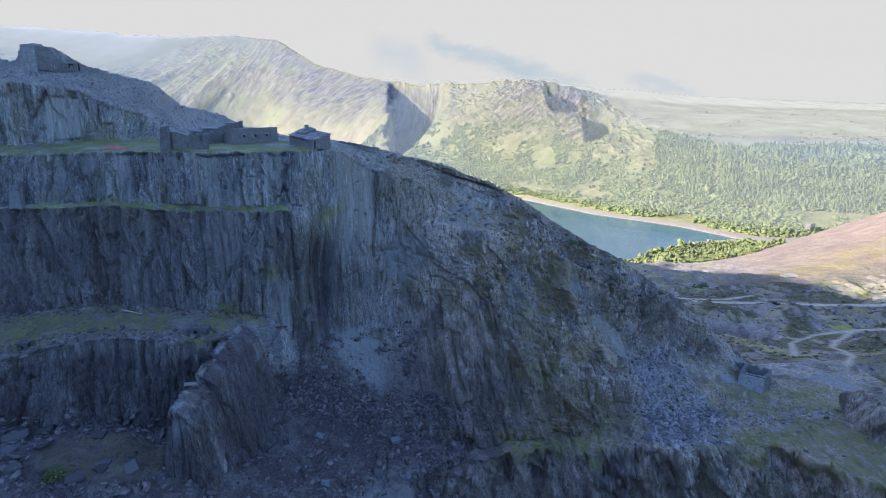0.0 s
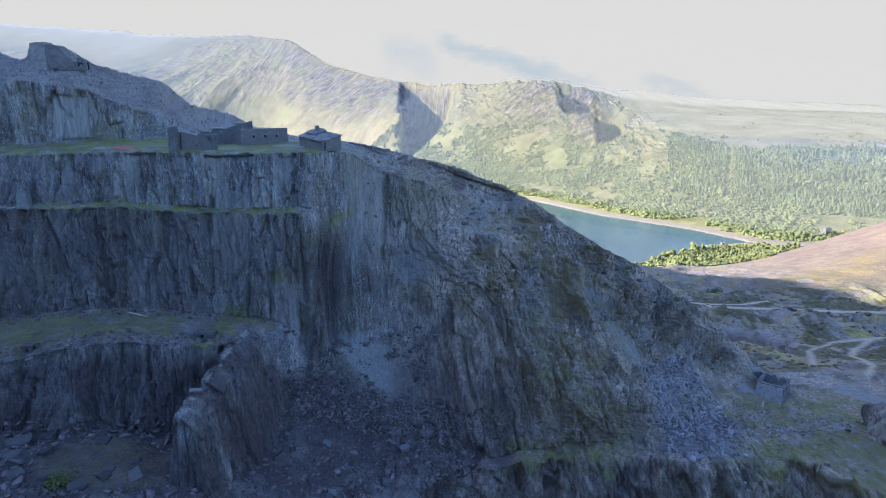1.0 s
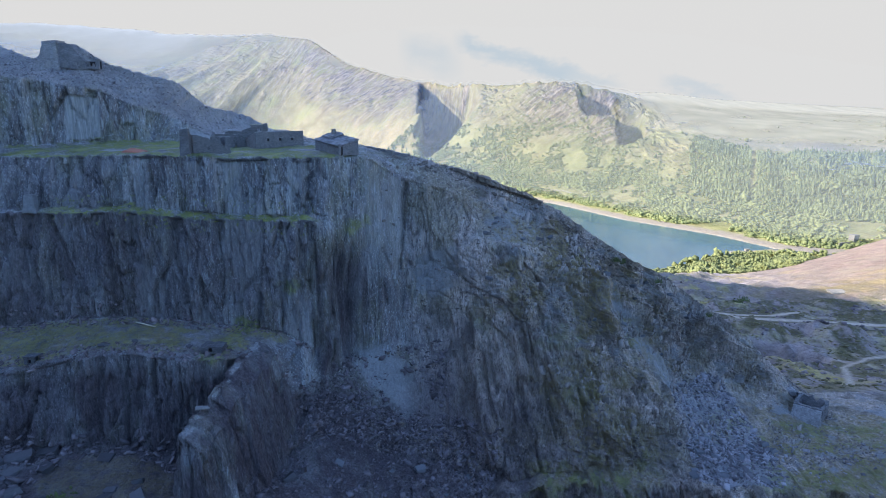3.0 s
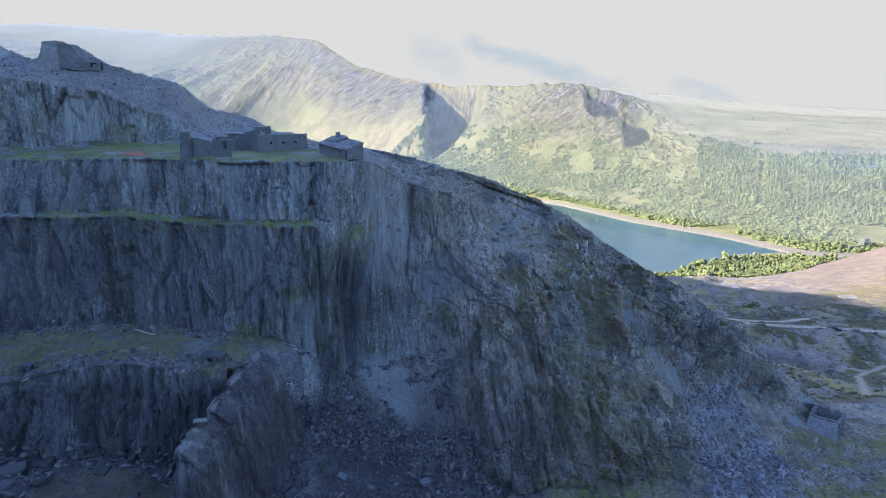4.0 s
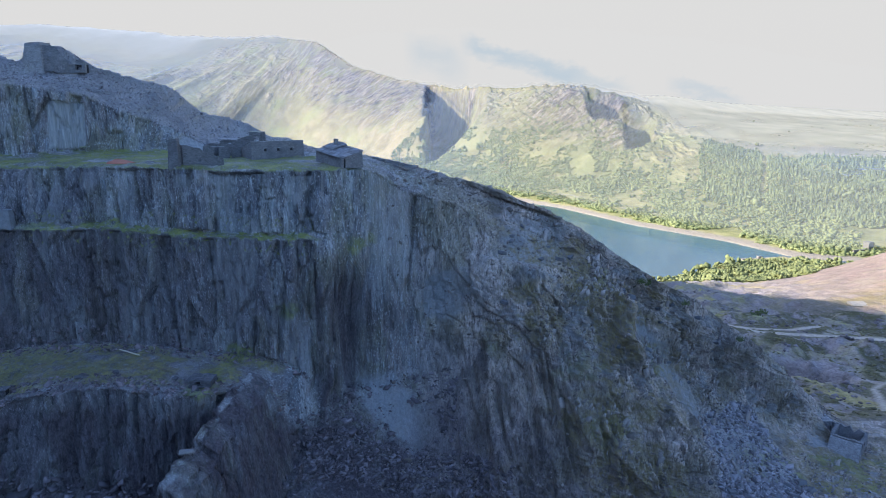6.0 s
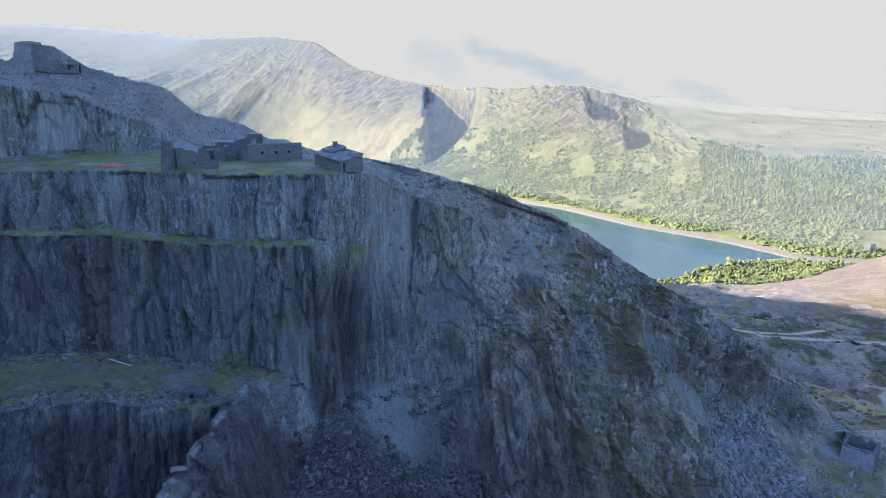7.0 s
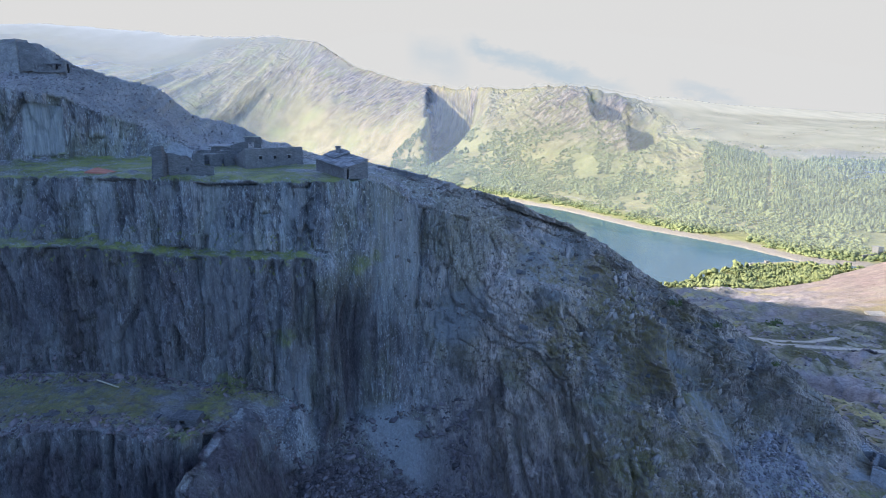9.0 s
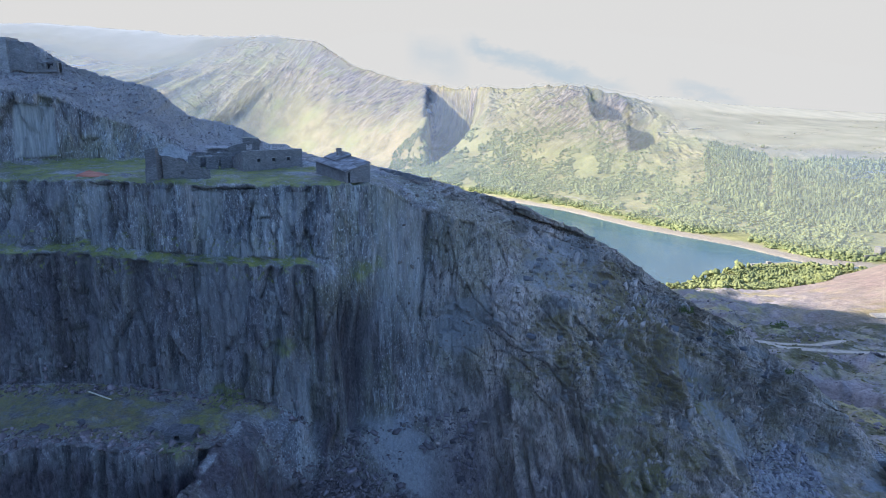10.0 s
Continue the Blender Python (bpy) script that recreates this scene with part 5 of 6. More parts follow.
    t = thing("incline_wall", pose(103, 215.5, -97.5, 0, 0, 126), "stepped stone wall of the incline below the spur", "wall", "dry-stone walls")
    part("wall_course", wall_bm(11, 4.3, 0.9, (), 8.6, 0.15, 52), WALL, t)


def crusher():
    """The square masonry base with its open hopper beside the track."""
    t = thing("crusher_ruin", pose(93.4, 202.8, -97.6, 0, 0, -37), "battered slate-stone hopper base, open on top, by the track", "ruin", "quarry ruins")
    bm = bmesh.new()
    block(bm, [(0, 0, 0), (8.4, 0, 0), (8.4, 4, 0), (0, 4, 0)], [(0.3, 2.6, 5.6), (8.1, 2.6, 5.6), (8.1, 4, 5.6), (0.3, 4, 5.6)])
    part("battered_front", worn(bm, 6, 0.3, 61), WALL_PALE, t, "sloping rubble-stone front wall")
    part("left_wall", moved(wall_bm(8.5, 6.0, 0.9, (), 6.2, 1.3, 62), pose(0.9, 4, 0, 0, 0, 90)), WALL, t)
    part("right_wall", moved(wall_bm(8.5, 6.0, 0.9, [(2.5, 4.2, 3.0, 4.8)], 5.6, 1.3, 63), pose(8.4, 4, 0, 0, 0, 90)), WALL, t)
    part("back_wall", moved(wall_bm(8.4, 6.4, 0.9, (), 5.2, 1.4, 64), pose(0, 12.4, 0)), WALL, t)
    # floor coloured near-black for the shade down in the hopper
    bm = bmesh.new()
    box(bm, 0.9, 4.2, 0, 7.5, 12.3, 2.2)
    part("hopper_floor", worn(bm, 2, 0.15, 65), DARK, t)
    part("front_lip", moved(wall_bm(7.9, 0.8, 0.8, (), 0.5, 0.5, 66), pose(0.25, 3.2, 5.6)), WALL, t)
    return t


def causeway():
    """The stepped stone ramp that ends at the hopper."""
    t = thing("stepped_ramp", pose(98.9, 213.5, -99.0, 0, 0, 3), "narrow stepped slate-stone ramp leading to the hopper ruin", "ramp", "quarry ruins")
    bm = bmesh.new()
    block(bm, [(-1.7, 0, 0), (1.7, 0, 0), (1.7, 15, 0), (-1.7, 15, 0)], [(-1.2, 0, 7.2), (1.2, 0, 7.2), (1.2, 15, 7.9), (-1.2, 15, 7.9)])
    part("rubble_base", worn(bm, 4, 0.2, 67), WALL, t)
    bm = bmesh.new()
    box(bm, -1.35, 0, 0, 1.35, 0.55, 0.32)
    first = part("step", worn(bm, 1, 0.04, 68), WALL_PALE, t)
    first.matrix_basis = pose(0, 0.1, 7.1)
    for k in range(1, 17):
        o = new("step", first.data)
        o.parent = t
        o.matrix_basis = pose(0.05 * math.sin(k * 2.3), 0.1 + k * 0.87, 7.12 + k * 0.042, 0, 0, 2 * math.sin(k * 1.7))


def small_huts():
    t = thing("blast_shelter", pose(-67.2, 139, -53.5, 0, 0, 8), "small slate-stone shelter with a dark square opening on the bench", "hut", "shelters")
    part("front_wall", wall_bm(4.6, 1.7, 0.7, [(1.5, 2.5, 0.4, 1.35)], 1.3, 0.3, 71), DARK_WALL, t)
    part("side_wall", moved(wall_bm(3.4, 1.4, 0.7, (), 0.9, 0.3, 72), pose(4.6, 0.7, 0, 0, 0, 90)), DARK_WALL, t)
    part("roof", moved(worn(_slab(4.8, 3.8, 0.35), 4, 0.22, 73), pose(-0.1, 0.2, 1.45, -4, 4, 0)), DARK_WALL, t)
    # dark sheet behind the opening, coloured as the shade inside
    bm = bmesh.new()
    box(bm, 1.3, 0.9, 0.3, 2.7, 1.0, 1.5)
    part("shade_backing", bm, DARK, t)
    t = thing("blast_shelter", pose(-105.4, 133.0, -55.0, 0, 0, 5), "tiny square slate-stone shelter at the bench edge", "hut", "shelters")
    part("front_wall", wall_bm(2.4, 1.7, 0.5, [(0.8, 1.6, 0.2, 1.2)], 1.6, 0.1, 74), DARK_WALL, t)
    part("roof", moved(worn(_slab(2.6, 2.2, 0.25), 2, 0.06, 75), pose(-0.1, -0.1, 1.6)), DARK_WALL, t)
    # same shade-coloured backing, filling the tiny shelter
    bm = bmesh.new()
    box(bm, 0.3, 0.7, 0, 2.1, 1.9, 1.58)
    part("shade_backing", bm, DARK, t)
    bm = bmesh.new()
    bmesh.ops.create_cone(bm, cap_ends=True, segments=8, radius1=0.16, radius2=0.13, depth=6.6, matrix=Matrix.Rotation(radians(90), 4, "Y"))
    tagged(part("fallen_pole", bm, TIMBER), "pale fallen pole on the grassy bench", "pole").matrix_world = pose(-86.9, 150.8, -51.3, 0, 1.5, -21)
    bm = bmesh.new()
    block(bm, [(-3.2, -1.6, 0), (3, -1.2, 0), (3.4, 1.2, 0), (-2.2, 1.6, 0)], [(-2.8, -1.2, 0.35), (2.8, -1.0, 0.12), (3.2, 1.0, 0.16), (-2, 1.4, 0.75)])
    tagged(part("rusty_sheet", worn(bm, 3, 0.12, 80), RUST), "crumpled rust-red metal sheet on the turf", "scrap").matrix_world = pose(-95.5, 168.5, -10.3, 6, 0, -12)
    bm = bmesh.new()
    block(bm, [(-2.0, -1.1, 0), (2.0, -0.8, 0), (1.8, 0.9, 0), (-1.6, 1.0, 0)], [(-1.8, -1.0, 0.25), (1.7, -0.6, 0.2), (1.5, 0.7, 0.25), (-1.4, 0.9, 0.3)])
    tagged(part("pale_slab", worn(bm, 2, 0.08, 81), PALE_SLAB), "pale tilted slate slab on the rock buttress", "rock").matrix_world = pose(-61, 125.2, -59.5, 18, 10, 40) @ Matrix.Diagonal((0.75, 0.55, 0.8, 1))


def concrete_pad():
    bm = bmesh.new()
    block(bm, [(-6, -4, -1), (6, -4, -1), (6, 4, -1), (-6, 4, -1)], [(-6, -4, 0.5), (6, -4, 0.5), (6, 4, 0.5), (-6, 4, 0.5)])
    z = at_ground(252, 476)
    tagged(part("concrete_pad", worn(bm, 3, 0.06, 83), CONCRETE), "flat pale concrete pad on the ochre slope", "slab").matrix_world = pose(252, 476, z + 0.5, 6, 0, 8)


def ledge_block():
    bm = bmesh.new()
    block(bm, [(-1.6, -1.2, 0), (1.7, -1.3, 0), (1.5, 1.2, 0), (-1.5, 1.1, 0)], [(-1.3, -0.9, 4.2), (1.0, -1.0, 4.6), (1.0, 0.9, 4.4), (-1.2, 0.9, 4.3)])
    tagged(part("standing_block", worn(bm, 4, 0.18, 82), STANDING), "pale upright slate block on the narrow ledge", "rock").matrix_world = pose(-118, 157.6, -24.8, 0, 4, 10)


def buttress():
    """The rock buttress that stands out from the bench into the pit: a tilted slabby top over one broad upright face."""
    k = np.linspace(0, 1, 190)
    v = np.linspace(0, 1, 170)[:, None]
    run = [0, 0.22, 0.5, 0.72, 0.88, 1.0]
    rx, ry = np.interp(k, run, [-58.5, -59.5, -60.6, -61.6, -62.6, -61.0]), np.interp(k, run, [150, 140, 130.5, 124.5, 118.5, 115.5])
    rz = np.interp(k, run, [-54.5, -55.2, -57.0, -60.2, -61.2, -62.5])
    for a in (0.36, 0.6, 0.78):
        rz = rz - 0.9 * smooth(k, a, a + 0.012) + 0.9 * smooth(k, a + 0.02, a + 0.16)
    # left flank, pale edge slab, dark sloping top, brink, face, foot
    at = [0, 0.2, 0.24, 0.34, 0.5, 0.56, 1.0]
    wide = np.interp(k, [0, 0.3, 0.8, 1.0], [7.5, 8.0, 8.5, 7.5])
    over = np.interp(v, at, [-2.4, -0.4, 0, 0.2, 0.62, 0.72, 1.3]) * np.where(v > 0.24, wide, 1.0)
    drop = np.interp(v, at, [17, 1.4, 0, 0.5, 3.2, 6.0, 26])
    X = rx + over + 0.0 * k
    Y = ry + 0 * over - np.where(v > 0.24, 0.28, 0.0) * over * smooth(k, 0.5, 1.0)
    end = smooth(k, 0.9, 1.0)
    Z = np.maximum(rz - drop - 4 * end * (v > 0.22) - 30 * smooth(k, 0.965, 1.0), -90)
    P = np.transpose(np.stack([X, Y, Z], -1), (1, 0, 2))
    N = normals_of(P)
    X, Y, Z = P[..., 0], P[..., 1], P[..., 2]
    up = smooth(N[..., 2], 0.45, 0.75)
    b1, j1 = blocks(Y / 3.6 + X / 6, Z / 13 + Y / 60, 91)
    b2, j2 = blocks(Y / 1.3 + X / 1.8, Z / 6, 92)
    b3, j3 = blocks(X / 2.2 + Z / 9, Y / 3.2, 89)
    side = 0.8 * b1 + 0.35 * b2 - 0.6 * (1 - smooth(j1, 0, 0.1)) - 0.25 * (1 - smooth(j2, 0, 0.15)) + 0.8 * fbm(Y / 8, Z / 16, 4, 0.55, 93)
    flat = 0.3 * b3 - 0.25 * (1 - smooth(j3, 0, 0.12)) + 0.2 * fbm(X / 1.2, Y / 1.2, 3, 0.6, 94)
    P = P + N * (side * (1 - up) + flat * up)[..., None]
    zero = np.zeros_like(X)
    streaks = fbm(Y / 2.2, Z / 12, 3, 0.6, 194)
    edge_slab = np.transpose(1 - smooth(v, 0.31, 0.35) + 0 * k[None, :]) * smooth(fbm(X / 3, Y / 3, 3, 0.6, 195), -0.35, -0.1)
    # face darkened through the same mask; only the edge slab stays pale
    ob = grid_mesh("rock_buttress", P, ROCK, (("pale", zero), ("grass", zero), ("brown", zero), ("dust", 0.35 * up * edge_slab), ("weathered", zero), ("shade_dark", (1 - up * edge_slab) * smooth(streaks, -0.9, -0.2)), ("earth", zero)))
    return tagged(ob, "dark slate buttress with a pale slabby sloping top", "rock", kind="structure")


def outcrop():
    """The rock outcrop beside the lower track, at the edge of the pit."""
    n = 110
    u, v = np.meshgrid(np.linspace(-1, 1, n), np.linspace(1, -1, n))
    X, Y = 136 + 17 * u, 175 + 13 * v
    base = np.clip(1 - np.abs(u) ** 12, 0, 1) * np.clip(1 - np.abs(v) ** 9, 0, 1)
    Z = -101 + 15.5 * base ** 0.6 * (0.9 + 0.15 * u) + 2 * fbm(X / 6, Y / 6, 3, 0.5, 99) * base
    P = np.stack([X, Y, Z], -1)
    N = normals_of(P)
    b, j = blocks(X / 2.4 + Y / 9, Z / 5 + Y / 3, 95)
    P = P + N * ((1.9 * b - 0.6 * (1 - smooth(j, 0, 0.15)) + 1.4 * fbm(X / 4, Y / 4 + Z / 5, 4, 0.6, 96)) * smooth(base, 0, 0.3))[..., None]
    zero = np.zeros_like(X)
    ob = grid_mesh("rock_outcrop", P, ROCK, (("pale", zero), ("grass", zero), ("brown", zero), ("dust", zero), ("weathered", zero + 0.7), ("shade_dark", zero), ("earth", zero)))
    return tagged(ob, "bare slate outcrop beside the track", "rock", kind="structure")


for make in (concrete_pad, mill, cottage, ruins, crusher, causeway, small_huts, ledge_block, buttress, outcrop):
    make()


# ---- loose rock ----
def rock_shape(seed, detail=0):
    """An angular slate block: points and triangles."""
    bm = bmesh.new()
    rnd = random.Random(seed)
    pts = [(x * rnd.uniform(0.7, 1.1), y * rnd.uniform(0.6, 1.0), z * rnd.uniform(0.3, 0.6)) for x in (-1, 1) for y in (-1, 1) for z in (-1, 1)]
    pts += [(rnd.uniform(-1.2, 1.2), rnd.uniform(-0.9, 0.9), rnd.uniform(-0.6, 0.6)) for _ in range(2 + 8 * detail)]
    vs = [bm.verts.new(p) for p in pts]
    got = bmesh.ops.convex_hull(bm, input=vs)
    bmesh.ops.delete(bm, geom=[g for g in got["geom_interior"] if isinstance(g, bmesh.types.BMVert)], context="VERTS")
    bmesh.ops.triangulate(bm, faces=bm.faces[:])
    bm.verts.ensure_lookup_table()
    co = np.array([v.co[:] for v in bm.verts])
    tri = np.array([[v.index for v in f.verts] for f in bm.faces])
    bm.free()
    return co, tri


def strewn(name, shapes, places, sizes, material, tilt=25, flat=1.0, seed=0, spin=6.28):
    """Many small shapes in one mesh."""
    rng = np.random.default_rng(seed)
    verts, tris, base = [], [], 0
    which = rng.integers(0, len(shapes), len(places))
    for k, (co, tri) in enumerate(shapes):
        sel = np.where(which == k)[0]
        if not len(sel):
            continue
        a, b, c = rng.uniform(0, spin, len(sel)), np.radians(rng.normal(0, tilt, len(sel))), np.radians(rng.normal(0, tilt, len(sel)))
        ca, sa, cb, sb, cc, sc = np.cos(a), np.sin(a), np.cos(b), np.sin(b), np.cos(c), np.sin(c)
        one, zer = np.ones_like(a), np.zeros_like(a)
        Rz = np.stack([np.stack([ca, -sa, zer], -1), np.stack([sa, ca, zer], -1), np.stack([zer, zer, one], -1)], 1)
        Rx = np.stack([np.stack([one, zer, zer], -1), np.stack([zer, cb, -sb], -1), np.stack([zer, sb, cb], -1)], 1)
        Ry = np.stack([np.stack([cc, zer, sc], -1), np.stack([zer, one, zer], -1), np.stack([-sc, zer, cc], -1)], 1)
        R = Rx @ Ry @ Rz
        sz = sizes[sel][:, None] * rng.uniform(0.75, 1.25, (len(sel), 3)) * np.array([1, 1, flat])
        v = np.einsum("nij,nkj->nki", R, co[None] * sz[:, None, :]) + places[sel][:, None, :]
        verts.append(v.reshape(-1, 3))
        tris.append((tri[None] + (base + np.arange(len(sel)) * len(co))[:, None, None]).reshape(-1, 3))
        base += len(sel) * len(co)
    V, T = np.concatenate(verts), np.concatenate(tris)
    me = bpy.data.meshes.new(name)
    me.vertices.add(len(V))
    me.vertices.foreach_set("co", V.reshape(-1).astype(np.float32))
    me.loops.add(T.size)
    me.loops.foreach_set("vertex_index", T.reshape(-1).astype(np.int32))
    me.polygons.add(len(T))
    me.polygons.foreach_set("loop_start", (np.arange(len(T)) * 3).astype(np.int32))
    me.update(calc_edges=True)
    me.materials.append(material)
    return new(name, me)


def loose_rock():
    P, N, lev = KEPT["P"], KEPT["N"], KEPT["lev"]
    X, Z = P[..., 0], P[..., 2]
    rng = np.random.default_rng(4)
    shapes = [rock_shape(k) for k in range(8)]
    zones = (("scree_heap", 4600, (X > np.interp(-Z, [80, 86, 94], [50, 52.5, 54])) & (X < 69 + 0.6 * (-80 - Z)) & (Z < -81.5) & (lev > 6.3) & (lev < 9.9), 0.34, "blue-grey slate scree heap below the spur"),
             ("gully_scree", 6500, (((X > -46) & (X < -14) & (lev > 7.15)) | ((X > -50) & (X < 0) & (lev > 8.0))) & (lev < 10.9), 0.33, "broken slate scree in the gully and pit"),
             ("pit_rubble", 2600, (X > -125) & (X < -50) & (lev > 8.85) & (lev < 10.9), 0.5, "slate rubble over the pit floor"),
             ("bench_rubble", 2200, (X > -130) & (X < -45) & (((lev > 6.85) & (lev < 7.2)) | ((lev > 7.7) & (lev < 8.05))), 0.25, "slate rubble along the bench"),
             ("spur_rubble", 6000, (X > -32) & (X < 110) & (lev > 1.0) & (lev < 9.0) & (KEPT["bare"] < 0.4), 0.23, "loose slate blocks over the steep spur"),
             ("tip_rubble", 9000, (X > -155) & (X < -84) & (lev > 0.9) & (lev < 2.1), 0.135, "slate waste tip under the summit"),
             ("shelf_rubble", 700, (X > 62) & (X < 125) & (lev > 8.0) & (lev < 10.2), 0.28, "scattered slate on the shelf"))
    for k, (name, count, where, size, label) in enumerate(zones):
        pond = np.hypot((X + 79) / 14, (P[..., 1] - 118) / 9) < 1
        pond |= (np.hypot((X + 26 + 0.95 * (Z + 73)) / 8.5, (Z + 73) / 11.5) + 0.7 * fbm(X / 2.5, Z / 2.5, 4, 0.6, 165) + 0.5 * vnoise(X * 3, Z * 3, 166) < 0.85) | (np.hypot((X + 22) / 12, (Z + 98) / 7) < 0.8)
        idx = np.argwhere(where & (N[..., 2] > 0.2) & ~pond)
        pick = idx[rng.integers(0, len(idx), count)]
        at = P[pick[:, 0], pick[:, 1]] + rng.uniform(-0.3, 0.3, (count, 3)) * (1, 1, 0.1)
        sizes = size * 1.2 * rng.lognormal(-0.35, 0.5, count).clip(0.3, 2.6)
        tagged(strewn(name, shapes, at, sizes, SHADED_SCREE if name in ("pit_rubble", "gully_scree") else SPUR if name == "spur_rubble" else WASTE if name == "bench_rubble" else SCREE, 32, 0.55, k), label, "rubble", kind="stuff")
    idx = np.argwhere((X > 6) & (X < 95) & (lev > 3.2) & (lev < 8.0) & (N[..., 2] > 0.1) & (fbm(X / 7, Z / 7, 3, 0.5, 160) > 0.12))
    pick = idx[rng.integers(0, len(idx), 1700)]
    at = P[pick[:, 0], pick[:, 1]]
    tagged(strewn("slab_outcrops", [(co * (1.0, 0.3, 0.8), tri) for co, tri in shapes], at, rng.lognormal(-0.5, 0.45, 1700) * 0.42, SLAB, 16, 4.0, 50, 1.1), "pale upright slate slabs breaking through the turf", "rock", kind="stuff")
    bold = []
    for k in range(5):
        co, tri = rock_shape(100 + k, 1)
        me = bpy.data.meshes.new("boulder")
        me.from_pydata(co.tolist(), [], tri.tolist())
        me.materials.append(BOULDER)
        bold.append(me)
    # copies of the boulders in the shade-darkened colour
    shade_dark = []
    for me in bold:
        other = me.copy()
        other.materials[0] = SHADED_BOULDER
        shade_dark.append(other)
    spots = (((X > 50) & (X < 80) & (lev > 8.0) & (lev < 9.9), 26, 0.9), ((X > -118) & (X < -60) & (lev > 9.05) & (lev < 10.4), 22, 1.2), ((X > -48) & (X < -5) & (lev > 9.0) & (lev < 10.8), 20, 1.0),
             ((X > -118) & (X < -50) & (lev > 7.6) & (lev < 8.0), 14, 0.6), ((X > -5) & (X < 60) & (lev > 3.0) & (lev < 6.5) & (N[..., 2] > 0.3), 22, 0.8))
    for x, y, sx, sy, turn in ((-101, 123, 4.2, 2.6, 20), (-94, 120.5, 3.2, 2.2, -30), (-100, 117.5, 3.6, 2.2, 70), (-97, 126, 3.0, 1.8, 10), (-79, 109.5, 2.6, 2.2, 35), (-105, 120, 3.0, 2.4, 50)):
        i, j = np.unravel_index(np.argmin(np.hypot(P[..., 0] - x, P[..., 1] - y)), P.shape[:2])
        o = new("fallen_slab", shade_dark[int(rng.integers(0, 5))])
        o.matrix_world = Matrix.Translation((P[i, j] + (0, 0, 0.2)).tolist()) @ pose(0, 0, 0, 8, -10, turn) @ Matrix.Diagonal((sx * 0.7, sy * 0.7, 1.4, 1))
        tagged(o, "large flat slate slab lying on the pit floor", "boulder", "boulders")
    for where, count, size in spots:
        idx = np.argwhere(where & (N[..., 2] > 0.25))
        for i, j in idx[rng.integers(0, len(idx), count)]:
            o = new("boulder", (shade_dark if P[i, j, 0] < -40 else bold)[int(rng.integers(0, 5))])
            s = size * float(rng.uniform(0.6, 1.5))
            o.matrix_world = Matrix.Translation(P[i, j].tolist()) @ pose(0, 0, 0, rng.uniform(-25, 25), rng.uniform(-25, 25), rng.uniform(0, 360)) @ Matrix.Scale(s, 4)
            tagged(o, "angular grey slate boulder on the scree", "boulder", "boulders")


loose_rock()


# ---- woods and bushes ----
def clump_shape(seed, lobes=3, sub=1, tall=1.0, fat=1.0):
    """A lumpy crown of a few leafy lobes."""
    rnd = random.Random(seed)
    verts, tris = [], []
    for _ in range(lobes):
        bm = bmesh.new()
        bmesh.ops.create_icosphere(bm, subdivisions=sub, radius=rnd.uniform(0.4, 0.7) * fat)
        off = Vector((rnd.uniform(-0.5, 0.5), rnd.uniform(-0.5, 0.5), rnd.uniform(0.3, 1.0) * tall))
        for v in bm.verts:
            v.co += v.co.normalized() * 0.4 * noise.noise(v.co * 3.7 + Vector((seed * 3.1, 0, 0)))
            v.co.z *= tall
            v.co += off
        base = len(verts)
        bm.verts.ensure_lookup_table()
        verts += [v.co[:] for v in bm.verts]
        tris += [[base + v.index for v in f.verts] for f in bm.faces]
        bm.free()
    return np.array(verts), np.array(tris)


def fir_shape(seed):
    """A narrow conifer: two ragged skirts of branches, one above the other."""
    rnd = random.Random(seed)
    verts, tris = [], []
    for low, top, wide in ((0.1, 1.5, 0.62), (0.8, 2.3, 0.42)):
        base = len(verts)
        verts += [(math.cos(a * 0.9) * wide * rnd.uniform(0.75, 1.2), math.sin(a * 0.9) * wide * rnd.uniform(0.75, 1.2), low + rnd.uniform(-0.1, 0.1)) for a in range(7)]
        verts.append((rnd.uniform(-0.06, 0.06), rnd.uniform(-0.06, 0.06), top))
        tris += [[base + a, base + (a + 1) % 7, base + 7] for a in range(7)]
    return np.array(verts), np.array(tris)


